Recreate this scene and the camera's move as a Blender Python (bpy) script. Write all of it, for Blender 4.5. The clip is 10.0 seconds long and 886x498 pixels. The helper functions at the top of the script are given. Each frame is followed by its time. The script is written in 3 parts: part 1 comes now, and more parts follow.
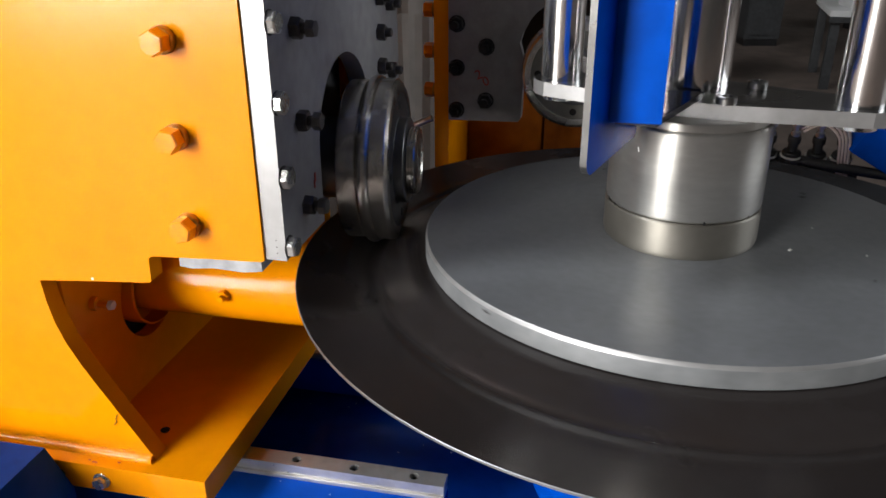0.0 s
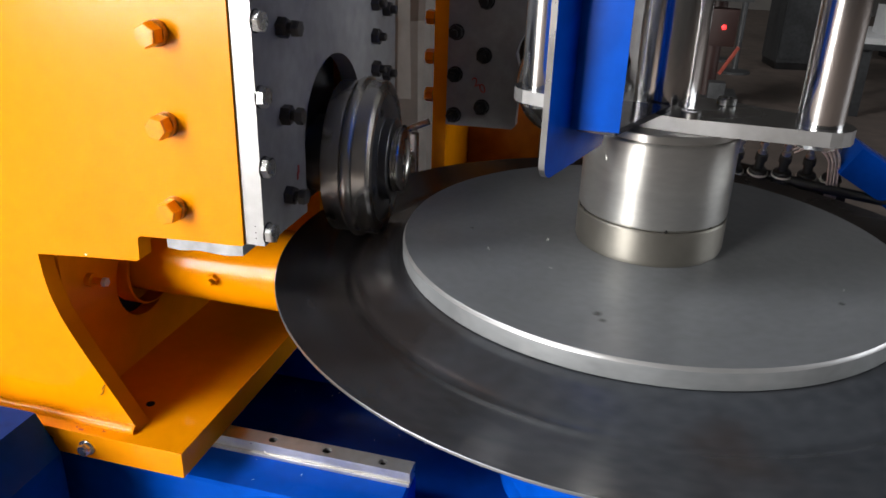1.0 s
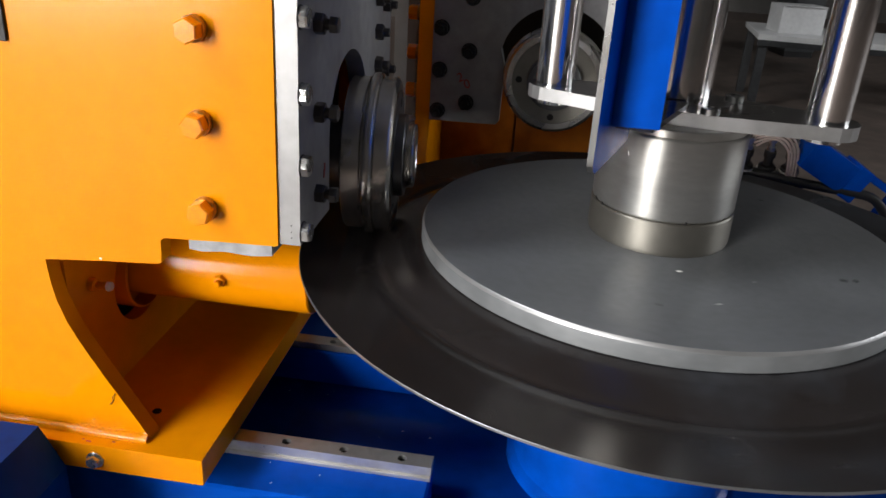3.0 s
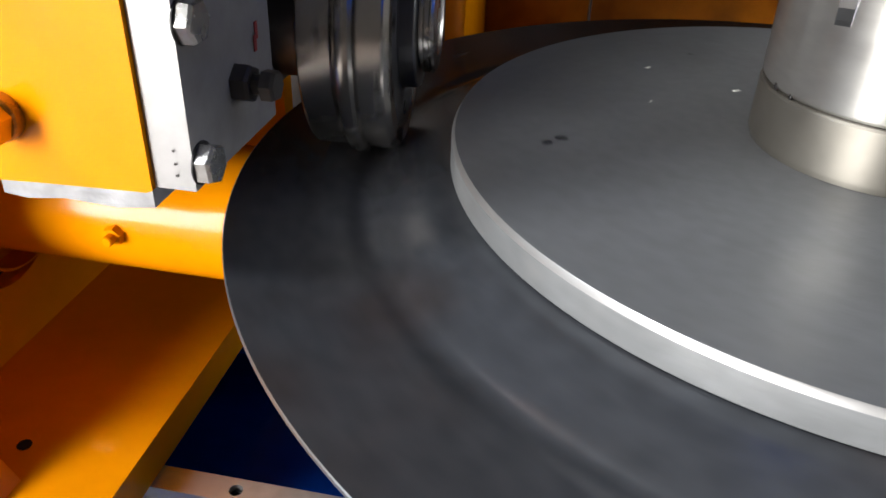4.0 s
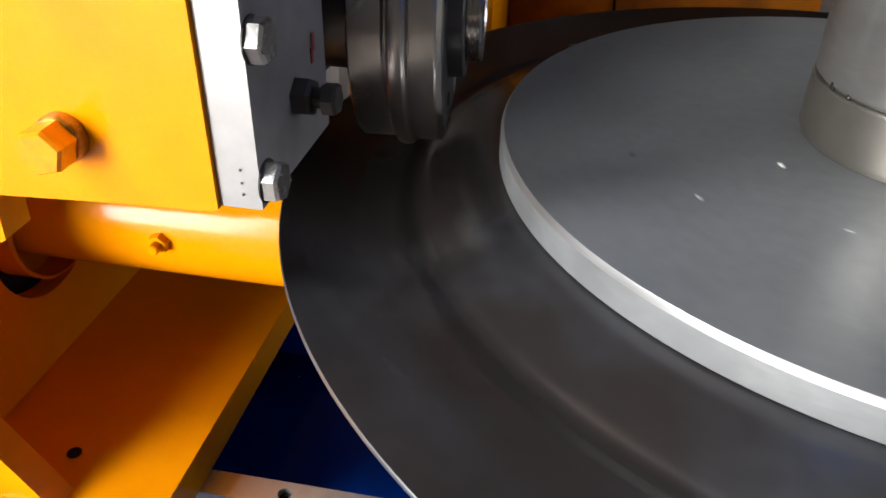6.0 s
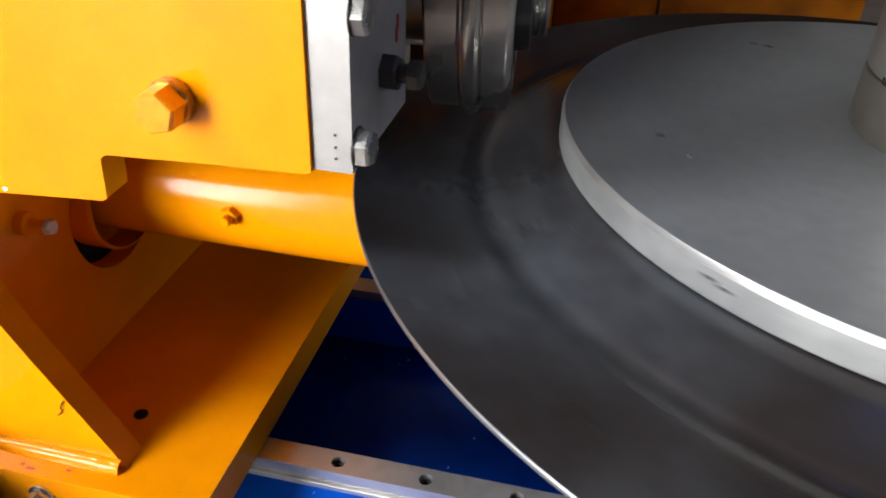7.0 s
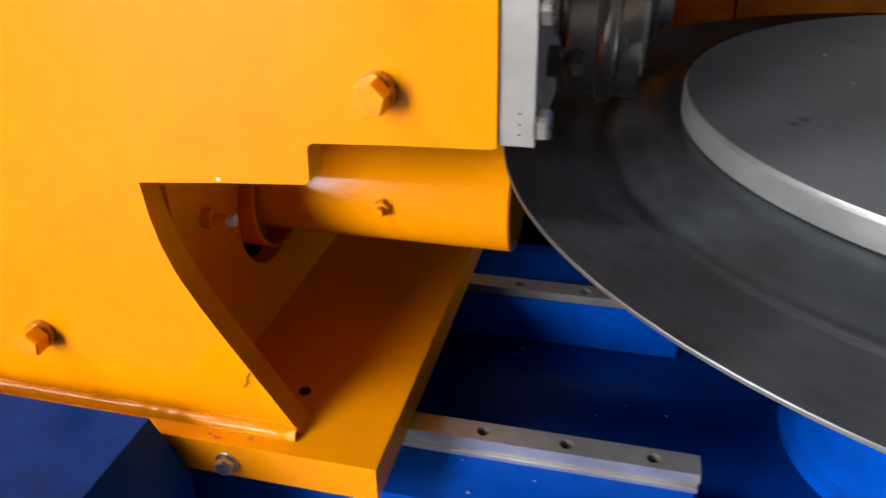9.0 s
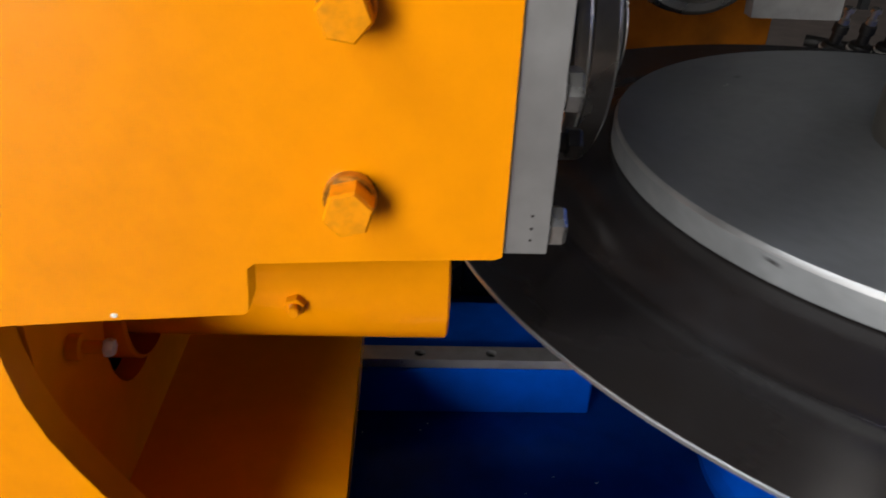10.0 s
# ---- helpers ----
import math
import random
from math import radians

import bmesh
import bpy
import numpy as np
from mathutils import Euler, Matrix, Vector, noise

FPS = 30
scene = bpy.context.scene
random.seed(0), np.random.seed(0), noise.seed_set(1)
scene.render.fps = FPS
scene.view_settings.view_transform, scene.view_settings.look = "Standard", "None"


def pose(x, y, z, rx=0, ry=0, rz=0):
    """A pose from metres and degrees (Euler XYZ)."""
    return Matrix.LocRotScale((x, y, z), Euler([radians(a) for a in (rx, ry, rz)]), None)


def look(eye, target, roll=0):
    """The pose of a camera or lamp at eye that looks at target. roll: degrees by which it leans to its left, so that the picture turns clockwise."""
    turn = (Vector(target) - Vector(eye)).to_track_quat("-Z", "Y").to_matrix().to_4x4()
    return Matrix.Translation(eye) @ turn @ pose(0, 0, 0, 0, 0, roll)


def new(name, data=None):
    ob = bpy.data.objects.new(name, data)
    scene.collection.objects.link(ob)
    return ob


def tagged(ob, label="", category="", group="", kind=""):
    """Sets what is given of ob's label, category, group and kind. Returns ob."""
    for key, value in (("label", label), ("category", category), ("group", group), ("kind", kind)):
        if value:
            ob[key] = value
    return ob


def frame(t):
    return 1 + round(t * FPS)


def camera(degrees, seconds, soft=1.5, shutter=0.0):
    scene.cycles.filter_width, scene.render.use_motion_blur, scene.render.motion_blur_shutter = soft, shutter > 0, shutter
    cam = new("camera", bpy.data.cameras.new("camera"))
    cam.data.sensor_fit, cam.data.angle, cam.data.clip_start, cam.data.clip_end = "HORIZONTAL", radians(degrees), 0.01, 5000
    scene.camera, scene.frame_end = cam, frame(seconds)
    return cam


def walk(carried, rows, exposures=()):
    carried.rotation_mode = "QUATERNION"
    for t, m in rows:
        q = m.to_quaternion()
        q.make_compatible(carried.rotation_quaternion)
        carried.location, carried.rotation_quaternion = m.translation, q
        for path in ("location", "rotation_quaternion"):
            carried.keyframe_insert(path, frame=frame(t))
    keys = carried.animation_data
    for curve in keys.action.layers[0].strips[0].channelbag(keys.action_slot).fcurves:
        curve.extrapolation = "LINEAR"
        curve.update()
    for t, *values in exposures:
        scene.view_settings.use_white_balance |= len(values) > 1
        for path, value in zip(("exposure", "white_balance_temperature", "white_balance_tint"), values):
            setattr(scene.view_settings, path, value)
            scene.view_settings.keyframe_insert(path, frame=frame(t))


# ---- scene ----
cam = camera(58.28, 10.0, 1.6, 0.25)
PATH = [
    (0.0, pose(-0.0676, -0.7092, 1.2871, 65.78, 0.21, 12.25)),
    (0.5, pose(-0.0289, -0.7123, 1.2863, 66.51, -1.44, 14.88)),
    (1.0, pose(-0.0143, -0.7326, 1.2900, 66.41, -1.77, 15.11)),
    (1.5, pose(-0.0115, -0.7441, 1.2936, 66.21, -2.18, 15.13)),
    (2.0, pose(-0.0165, -0.7567, 1.2957, 65.97, -2.43, 15.00)),
    (2.2, pose(-0.0205, -0.7620, 1.2954, 66.02, -2.40, 14.75)),
    (3.3, pose(-0.1438, -0.7551, 1.2829, 65.98, -3.62, 7.05)),
    (3.5, pose(-0.1444, -0.6381, 1.2428, 63.65, -2.98, 7.66)),
    (3.7, pose(-0.1460, -0.5246, 1.2100, 60.87, -2.00, 10.20)),
    (4.0, pose(-0.1618, -0.4413, 1.1718, 58.57, -1.86, 11.15)),
    (4.5, pose(-0.1695, -0.4333, 1.1724, 57.54, -1.50, 10.32)),
    (5.0, pose(-0.1817, -0.4416, 1.1774, 57.42, -1.83, 8.90)),
    (6.5, pose(-0.1936, -0.4353, 1.1825, 56.92, -1.08, 12.16)),
    (7.0, pose(-0.2096, -0.4710, 1.1767, 57.89, -1.93, 12.76)),
    (7.5, pose(-0.2364, -0.5197, 1.1752, 57.69, -3.16, 10.87)),
    (8.0, pose(-0.2284, -0.5677, 1.1981, 58.73, -4.09, 10.92)),
    (8.5, pose(-0.2199, -0.6042, 1.2046, 60.72, -4.86, 8.33)),
    (9.0, pose(-0.2608, -0.5459, 1.1745, 60.18, 1.27, 14.15)),
    (9.5, pose(-0.4059, -0.4795, 1.1774, 57.98, -3.29, 0.21)),
    (10.0, pose(-0.3682, -0.4585, 1.1804, 60.50, -2.40, -1.79)),
]
EXPOSURES = [(0.0, 0.08), (0.5, 0.14), (2.0, 0.14), (3.3, -0.2), (3.6, -0.2), (4.0, 0.46), (4.5, 0.62), (5.0, 0.62), (6.5, 0.54), (7.0, 0.44), (7.5, 0.25), (8.0, 0.15), (8.5, 0.0), (9.0, 0.0), (9.5, -0.54), (10.0, -0.52)]
walk(cam, PATH, EXPOSURES)

# ---- light ----
world = bpy.data.worlds.new("world")
scene.world = world
world.use_nodes = True
wt = world.node_tree
sky = wt.nodes.new("ShaderNodeTexSky")
sky.sky_type, sky.sun_disc = "NISHITA", False
sky.sun_elevation, sky.sun_rotation = radians(40), radians(200)
wt.links.new(sky.outputs[0], wt.nodes["Background"].inputs[0])
wt.nodes["Background"].inputs[1].default_value = 0.05


def opening_light(name, at, target, sx, sy, watts, colour):
    """An area lamp in an opening of the hall: daylight or added fill."""
    lamp = bpy.data.lights.new(name, "AREA")
    lamp.shape, lamp.size, lamp.size_y, lamp.energy, lamp.color = "RECTANGLE", sx, sy, watts, colour
    ob = new(name, lamp)
    ob.matrix_world = look(at, target)
    return ob


opening_light("gate_daylight", (-3.9, -5.9, 2.15), (-0.5, 0, 1.1), 2.2, 3.7, 700, (1.0, 0.975, 0.94))
opening_light("rooflight_daylight", (-5.5, -2.9, 7.35), (-0.1, 0.1, 1.0), 2.0, 2.4, 420, (0.95, 0.98, 1.0))
# fill lamp added to brighten faces turned to +x, no known source
opening_light("east_fill_light", (8.9, 2.6, 3.0), (0.0, 0.6, 1.1), 5.6, 2.2, 250, (0.96, 0.98, 1.0))

# ---- materials ----


def material(name, colour, rough=0.5, metal=0.0, vary=0.15, scale=40.0, bump=0.05, bump_scale=300.0, coat=0.0,
             dirt=None, dirt_amount=0.0, dirt_scale=6.0, stretch=(1, 1, 1), rough_vary=0.1, turned=0.0, shine=0.5):
    """A surface with large and small variation of colour, gloss and relief, at the size of the place."""
    m = bpy.data.materials.new(name)
    m.use_nodes = True
    nt = m.node_tree
    n, link = nt.nodes, nt.links
    b = n["Principled BSDF"]
    b.inputs["Roughness"].default_value, b.inputs["Metallic"].default_value = rough, metal
    b.inputs["Specular IOR Level"].default_value = shine
    b.inputs["Coat Weight"].default_value, b.inputs["Coat Roughness"].default_value = coat, 0.12
    co = n.new("ShaderNodeTexCoord")
    mp = n.new("ShaderNodeMapping")
    mp.inputs["Scale"].default_value = stretch
    link.new(co.outputs["Object"], mp.inputs["Vector"])

    def noise_tex(s, detail=4.0):
        t = n.new("ShaderNodeTexNoise")
        t.inputs["Scale"].default_value, t.inputs["Detail"].default_value = s, detail
        link.new(mp.outputs["Vector"], t.inputs["Vector"])
        return t.outputs["Fac"]

    def ramp(fac, lo, hi, a, c):
        r = n.new("ShaderNodeMapRange")
        for key, v in zip(("From Min", "From Max", "To Min", "To Max"), (lo, hi, a, c)):
            r.inputs[key].default_value = v
        link.new(fac, r.inputs["Value"])
        return r.outputs["Result"]

    fine, broad = noise_tex(scale), noise_tex(dirt_scale, 6.0)
    hsv = n.new("ShaderNodeHueSaturation")
    hsv.inputs["Color"].default_value = (*colour, 1)
    both = n.new("ShaderNodeMath")
    both.operation = "MULTIPLY"
    link.new(ramp(fine, 0.3, 0.7, 1 - vary, 1 + vary), both.inputs[0])
    link.new(ramp(broad, 0.3, 0.7, 1 - vary, 1 + vary), both.inputs[1])
    link.new(both.outputs[0], hsv.inputs["Value"])
    out = hsv.outputs["Color"]
    if dirt:
        mix = n.new("ShaderNodeMix")
        mix.data_type = "RGBA"
        mix.inputs["B"].default_value = (*dirt, 1)
        link.new(out, mix.inputs["A"])
        link.new(ramp(noise_tex(dirt_scale * 3.1, 8.0), 0.52, 0.75, 0.0, dirt_amount), mix.inputs["Factor"])
        out = mix.outputs["Result"]
    link.new(out, b.inputs["Base Color"])
    link.new(ramp(broad, 0.3, 0.7, max(rough - rough_vary, 0.03), min(rough + rough_vary, 1)), b.inputs["Roughness"])
    if turned:
        tg = n.new("ShaderNodeTangent")
        tg.direction_type, tg.axis = "RADIAL", "Z"
        link.new(tg.outputs[0], b.inputs["Tangent"])
        b.inputs["Anisotropic"].default_value, b.inputs["Anisotropic Rotation"].default_value = turned, 0.25
    if bump:
        bp = n.new("ShaderNodeBump")
        bp.inputs["Strength"].default_value, bp.inputs["Distance"].default_value = bump, 0.002
        link.new(noise_tex(bump_scale, 3.0), bp.inputs["Height"])
        link.new(bp.outputs["Normal"], b.inputs["Normal"])
    return m


YELLOW = material("yellow_paint", (0.90, 0.30, 0.001), 0.15, 0, 0.03, 60, 0.04, 120, 0, (0.66, 0.20, 0.002), 0.30, 2.6, (1, 1, 1), 0.05, 0.0, 0.2)
DEEPBLUE = material("deep_blue_paint", (0.0006, 0.028, 0.20), 0.18, 0, 0.15, 30, 0.05, 120, 0, (0.002, 0.014, 0.08), 0.6, 5, (1, 1, 1), 0.06, 0.0, 0.15)
DULLBLUE = material("dull_dark_blue_paint", (0.001, 0.036, 0.22), 0.32, 0, 0.12, 40, 0.06, 120, 0, (0.004, 0.012, 0.05), 0.6, 6, (1, 1, 1), 0.08, 0.0, 0.06)
YELLOWBOLT = material("chipped_yellow_bolt", (0.90, 0.31, 0.002), 0.20, 0, 0.05, 160, 0.10, 260, 0, (0.20, 0.10, 0.02), 0.3, 60, (1, 1, 1), 0.08, 0.0, 0.4)
BROWNWASHER = material("rusty_painted_washer", (0.42, 0.20, 0.02), 0.32, 0.5, 0.3, 120, 0.3, 200, 0, (0.08, 0.05, 0.025), 0.7, 60)
# darker copy of YELLOW: shade on the rear boxes put into the paint
SHADEDYELLOW = material("shaded_yellow_paint", (0.44, 0.14, 0.006), 0.4, 0, 0.2, 30, 0.08, 150, 0, (0.05, 0.025, 0.012), 0.8, 3, (1, 1, 1), 0.1, 0.0, 0.2)
BLUE = material("blue_paint", (0.0004, 0.070, 0.48), 0.22, 0, 0.09, 50, 0.05, 120, 0, (0.002, 0.018, 0.11), 0.35, 5, (1, 1, 1), 0.06, 0.0, 0.06)
PALE = material("milled_steel_edge", (0.43, 0.43, 0.435), 0.40, 0.75, 0.06, 90, 0.04, 300, 0, (0.27, 0.26, 0.25), 0.6, 9)
GREYPLATE = material("grey_steel_plate", (0.30, 0.295, 0.295), 0.45, 0.3, 0.10, 70, 0.06, 300, 0, (0.17, 0.15, 0.145), 0.4, 9)
DISC = material("ground_steel_plate", (0.19, 0.197, 0.21), 0.46, 0.34, 0.07, 120, 0.08, 500, 0, (0.14, 0.14, 0.14), 0.25, 14)
DISCEDGE = material("turned_steel_edge", (0.215, 0.224, 0.233), 0.50, 0.4, 0.08, 150, 0.12, 500, 0, (0.3, 0.3, 0.3), 0.35, 25)
SHEET = material("mill_scale_sheet", (0.066, 0.072, 0.084), 0.25, 0.35, 0.18, 90, 0.04, 400, 0, (0.050, 0.030, 0.022), 0.5, 4, (1, 1, 1), 0.06, 0.0, 0.6)


def oxide_side(m, colour, toward, amount):
    """Brown oxide over the side of a disc that faces away from toward (degrees), with a cloudy border."""
    nt = m.node_tree
    b = nt.nodes["Principled BSDF"]
    old = b.inputs["Base Color"].links[0].from_socket
    co, dot, cloud, add, ramp, mix = [nt.nodes.new("ShaderNode" + k) for k in ("TexCoord", "VectorMath", "TexNoise", "Math", "MapRange", "Mix")]
    dot.operation, add.operation, mix.data_type = "DOT_PRODUCT", "ADD", "RGBA"
    dot.inputs[1].default_value = (-math.cos(radians(toward)), -math.sin(radians(toward)), 0)
    cloud.inputs["Scale"].default_value, cloud.inputs["Detail"].default_value = 9.0, 5.0
    nt.links.new(co.outputs["Object"], dot.inputs[0])
    nt.links.new(co.outputs["Object"], cloud.inputs["Vector"])
    nt.links.new(dot.outputs["Value"], add.inputs[0])
    nt.links.new(cloud.outputs["Fac"], add.inputs[1])
    for key, v in zip(("From Min", "From Max", "To Min", "To Max"), (0.28, 0.62, 0.0, amount)):
        ramp.inputs[key].default_value = v
    nt.links.new(add.outputs[0], ramp.inputs["Value"])
    nt.links.new(ramp.outputs[0], mix.inputs["Factor"])
    nt.links.new(old, mix.inputs["A"])
    mix.inputs["B"].default_value = (*colour, 1)
    nt.links.new(mix.outputs["Result"], b.inputs["Base Color"])


oxide_side(SHEET, (0.027, 0.020, 0.017), 80, 0.85)
SHEETRIM = material("sheared_rim", (0.26, 0.27, 0.285), 0.38, 0.8, 0.1, 200, 0.05, 400)
HUB = material("brushed_steel", (0.57, 0.56, 0.535), 0.33, 0.9, 0.05, 60, 0.02, 120, 0, (0.40, 0.38, 0.35), 0.2, 14, (1, 1, 3), 0.05, 0.8)
HUBRING = material("satin_steel_ring", (0.27, 0.255, 0.225), 0.48, 0.85, 0.06, 60, 0.04, 200, 0, (0.3, 0.28, 0.25), 0.3, 20, (1, 1, 1), 0.08, 0.7)
CHROME = material("chrome", (0.88, 0.88, 0.88), 0.16, 1.0, 0.03, 60, 0.01, 200, 0, None, 0, 6, (1, 1, 1), 0.03)
ROLLER = material("worn_roller_steel", (0.60, 0.58, 0.55), 0.28, 1.0, 0.15, 50, 0.08, 200, 0, (0.16, 0.13, 0.11), 0.4, 16, (1, 1, 1), 0.08, 0.3)
ROLLERFACE = material("oiled_dark_steel", (0.14, 0.14, 0.145), 0.38, 0.8, 0.15, 60, 0.08, 300, 0, (0.05, 0.045, 0.04), 0.4, 20)
ARM = material("flat_bar_steel", (0.20, 0.20, 0.20), 0.32, 0.95, 0.08, 50, 0.03, 220, 0, (0.2, 0.19, 0.18), 0.4, 12)
RAIL = material("linear_rail_steel", (0.62, 0.61, 0.60), 0.36, 0.8, 0.06, 80, 0.05, 300, 0, (0.30, 0.26, 0.22), 0.35, 15)
BLACK = material("black_oxide", (0.028, 0.027, 0.028), 0.45, 0.6, 0.2, 90, 0.1, 300)
BRIGHTBOLT = material("zinc_bolt", (0.66, 0.66, 0.65), 0.28, 0.95, 0.1, 120, 0.1, 300, 0, (0.2, 0.19, 0.18), 0.4, 40)
RAW = material("flame_cut_steel", (0.42, 0.43, 0.45), 0.5, 0.5, 0.2, 60, 0.5, 90, 0, (0.2, 0.2, 0.21), 0.5, 20)
# near-black that stands in for the shade in holes and slots
SHADEBLACK = material("shade_black", (0.012, 0.011, 0.010), 0.8, 0, 0.2)
CONCRETE = material("shop_floor_concrete", (0.14, 0.108, 0.092), 0.55, 0, 0.2, 8, 0.2, 60, 0, (0.07, 0.06, 0.05), 0.6, 0.8)
PLASTER = material("hall_wall_plaster", (0.10, 0.093, 0.087), 0.85, 0, 0.1, 6, 0.2, 40, 0, (0.2, 0.19, 0.18), 0.4, 0.6)
ROOFSHEET = material("grey_roof_sheet", (0.06, 0.06, 0.062), 0.5, 0.0, 0.2, 90, 0.06, 400, 0, (0.042, 0.030, 0.022), 0.5, 7, (1, 1, 1), 0.07, 0.0, 0.75)
TARP = material("grey_tarpaulin", (0.075, 0.067, 0.062), 0.8, 0, 0.12, 30, 0.3, 90)
REDMARK = material("red_chalk", (0.45, 0.06, 0.05), 0.8, 0, 0.2)
CHIP = material("white_paint_fleck", (0.85, 0.85, 0.82), 0.6, 0, 0.05)
RUBBER = material("black_rubber", (0.02, 0.02, 0.02), 0.55, 0, 0.2)
CABLE = material("pale_cable_sheath", (0.52, 0.42, 0.38), 0.5, 0, 0.1)
DARKGLOSS = material("dark_blue_gloss", (0.006, 0.008, 0.018), 0.14, 0.0, 0.1, 60, 0.02, 200)
STUB = material("pale_steel", (0.62, 0.60, 0.56), 0.4, 0.2, 0.1, 90, 0.1, 300)
DULLZINC = material("dull_zinc_end", (0.13, 0.125, 0.12), 0.4, 0.8, 0.15, 90, 0.1, 300)
BOLTGREY = material("dull_steel_bolt", (0.075, 0.068, 0.066), 0.45, 0.6, 0.15, 90, 0.1, 300)
MAROON = material("maroon_machine_paint", (0.03, 0.011, 0.009), 0.5, 0, 0.15)
DARKMETAL = material("dark_machine_paint", (0.05, 0.052, 0.055), 0.5, 0.2, 0.2)
REDPAINT = material("red_lever_paint", (0.30, 0.05, 0.03), 0.45, 0, 0.15)
REDLAMP = material("red_pilot_lamp", (0.6, 0.02, 0.02), 0.3, 0, 0.0)
REDLAMP.node_tree.nodes["Principled BSDF"].inputs["Emission Color"].default_value = (1.0, 0.03, 0.03, 1)
REDLAMP.node_tree.nodes["Principled BSDF"].inputs["Emission Strength"].default_value = 3.0
GLASSWHITE = material("white_enamel", (0.8, 0.8, 0.8), 0.4, 0, 0.05)

# ---- building helpers ----


def mesh_of(bm, mats, smooth=19):
    bmesh.ops.recalc_face_normals(bm, faces=bm.faces[:])
    me = bpy.data.meshes.new("mesh")
    for e in bm.edges:
        if len(e.link_faces) == 2:
            e.smooth = e.calc_face_angle() < radians(smooth)
    for f in bm.faces:
        f.smooth = True
    bm.to_mesh(me)
    bm.free()
    for m in mats if isinstance(mats, (list, tuple)) else [mats]:
        me.materials.append(m)
    return me


def part(name, bm, mats, parent, label="", m=None):
    """One mesh object under a thing or under a part."""
    me = bm if isinstance(bm, bpy.types.Mesh) else mesh_of(bm, mats)
    me.name = name
    ob = new(name, me)
    ob.parent = parent
    if m is not None:
        ob.matrix_basis = m
    return tagged(ob, label)


def thing(name, label, category, at=None, group="", kind=""):
    ob = new(name)
    ob.empty_display_size = 0.05
    if at is not None:
        ob.matrix_basis = at
    return tagged(ob, label, category, group, kind)


def solo(name, bm, mats, label, category="", kind="", group="", m=None):
    me = mesh_of(bm, mats)
    me.name = name
    ob = new(name, me)
    if m is not None:
        ob.matrix_basis = m
    return tagged(ob, label, category, group, kind)


def box(lo, hi, bevel=0.0, seg=2, bm=None):
    """A block between two corners, with rounded edges."""
    own = bmesh.new()
    bmesh.ops.create_cube(own, size=1)
    lo, hi = Vector(lo), Vector(hi)
    for v in own.verts:
        v.co = Vector([lo[i] + (v.co[i] + 0.5) * (hi[i] - lo[i]) for i in range(3)])
    if bevel:
        bmesh.ops.bevel(own, geom=own.edges[:], offset=bevel, segments=seg, profile=0.7, affect="EDGES")
    return join(bm, own)


def join(bm, own):
    if bm is None:
        return own
    tmp = bpy.data.meshes.new("tmp")
    own.to_mesh(tmp)
    own.free()
    bm.from_mesh(tmp)
    bpy.data.meshes.remove(tmp)
    return bm


def lathe(profile, n=64, axis="z", mat_of=None, m=None, bm=None):
    """A turned body: profile is (radius, height) from bottom to top; mat_of(i) gives the material of band i."""
    own = bmesh.new()
    rings = []
    for r, h in profile:
        if r < 1e-6:
            rings.append([own.verts.new((0, 0, h))])
        else:
            rings.append([own.verts.new((r * math.cos(2 * math.pi * k / n), r * math.sin(2 * math.pi * k / n), h)) for k in range(n)])
    for i, (a, b) in enumerate(zip(rings, rings[1:])):
        for k in range(n):
            k2 = (k + 1) % n
            if len(a) == 1 and len(b) == 1:
                continue
            if len(a) == 1:
                f = own.faces.new((a[0], b[k2], b[k]))
            elif len(b) == 1:
                f = own.faces.new((a[k], a[k2], b[0]))
            else:
                f = own.faces.new((a[k], a[k2], b[k2], b[k]))
            f.material_index = mat_of(i) if mat_of else 0
    turn = {"z": Matrix(), "x": Matrix.Rotation(radians(90), 4, "Y"), "y": Matrix.Rotation(radians(-90), 4, "X")}[axis]
    bmesh.ops.transform(own, matrix=(m or Matrix()) @ turn, verts=own.verts[:])
    return join(bm, own)


def circle(cx, cy, r, n=32):
    return [(cx + r * math.cos(2 * math.pi * k / n), cy + r * math.sin(2 * math.pi * k / n)) for k in range(n)]


def sheet(outer, holes, thick, to3d, bevel=0.0, bm=None):
    """A flat plate cut from an outline with holes, and its thickness. to3d maps (u, v, w) to a place; w runs 0..thick."""
    own = bmesh.new()
    loops = [outer, *holes]
    for loop in loops:
        vs = [own.verts.new((u, v, 0)) for u, v in loop]
        for a, b in zip(vs, vs[1:] + vs[:1]):
            own.edges.new((a, b))
    bmesh.ops.triangle_fill(own, use_beauty=True, use_dissolve=False, edges=own.edges[:])
    bmesh.ops.recalc_face_normals(own, faces=own.faces[:])
    ex = bmesh.ops.extrude_face_region(own, geom=own.faces[:])
    for v in ex["geom"]:
        if isinstance(v, bmesh.types.BMVert):
            v.co.z += thick
    if bevel:
        edges = [e for e in own.edges if len(e.link_faces) == 2 and abs(e.calc_face_angle() - math.pi / 2) < 0.4
                 and abs(e.verts[0].co.z - e.verts[1].co.z) < 1e-6]
        bmesh.ops.bevel(own, geom=edges, offset=bevel, segments=2, profile=0.6, affect="EDGES", clamp_overlap=True)
    for v in own.verts:
        v.co = Vector(to3d(*v.co))
    return join(bm, own)


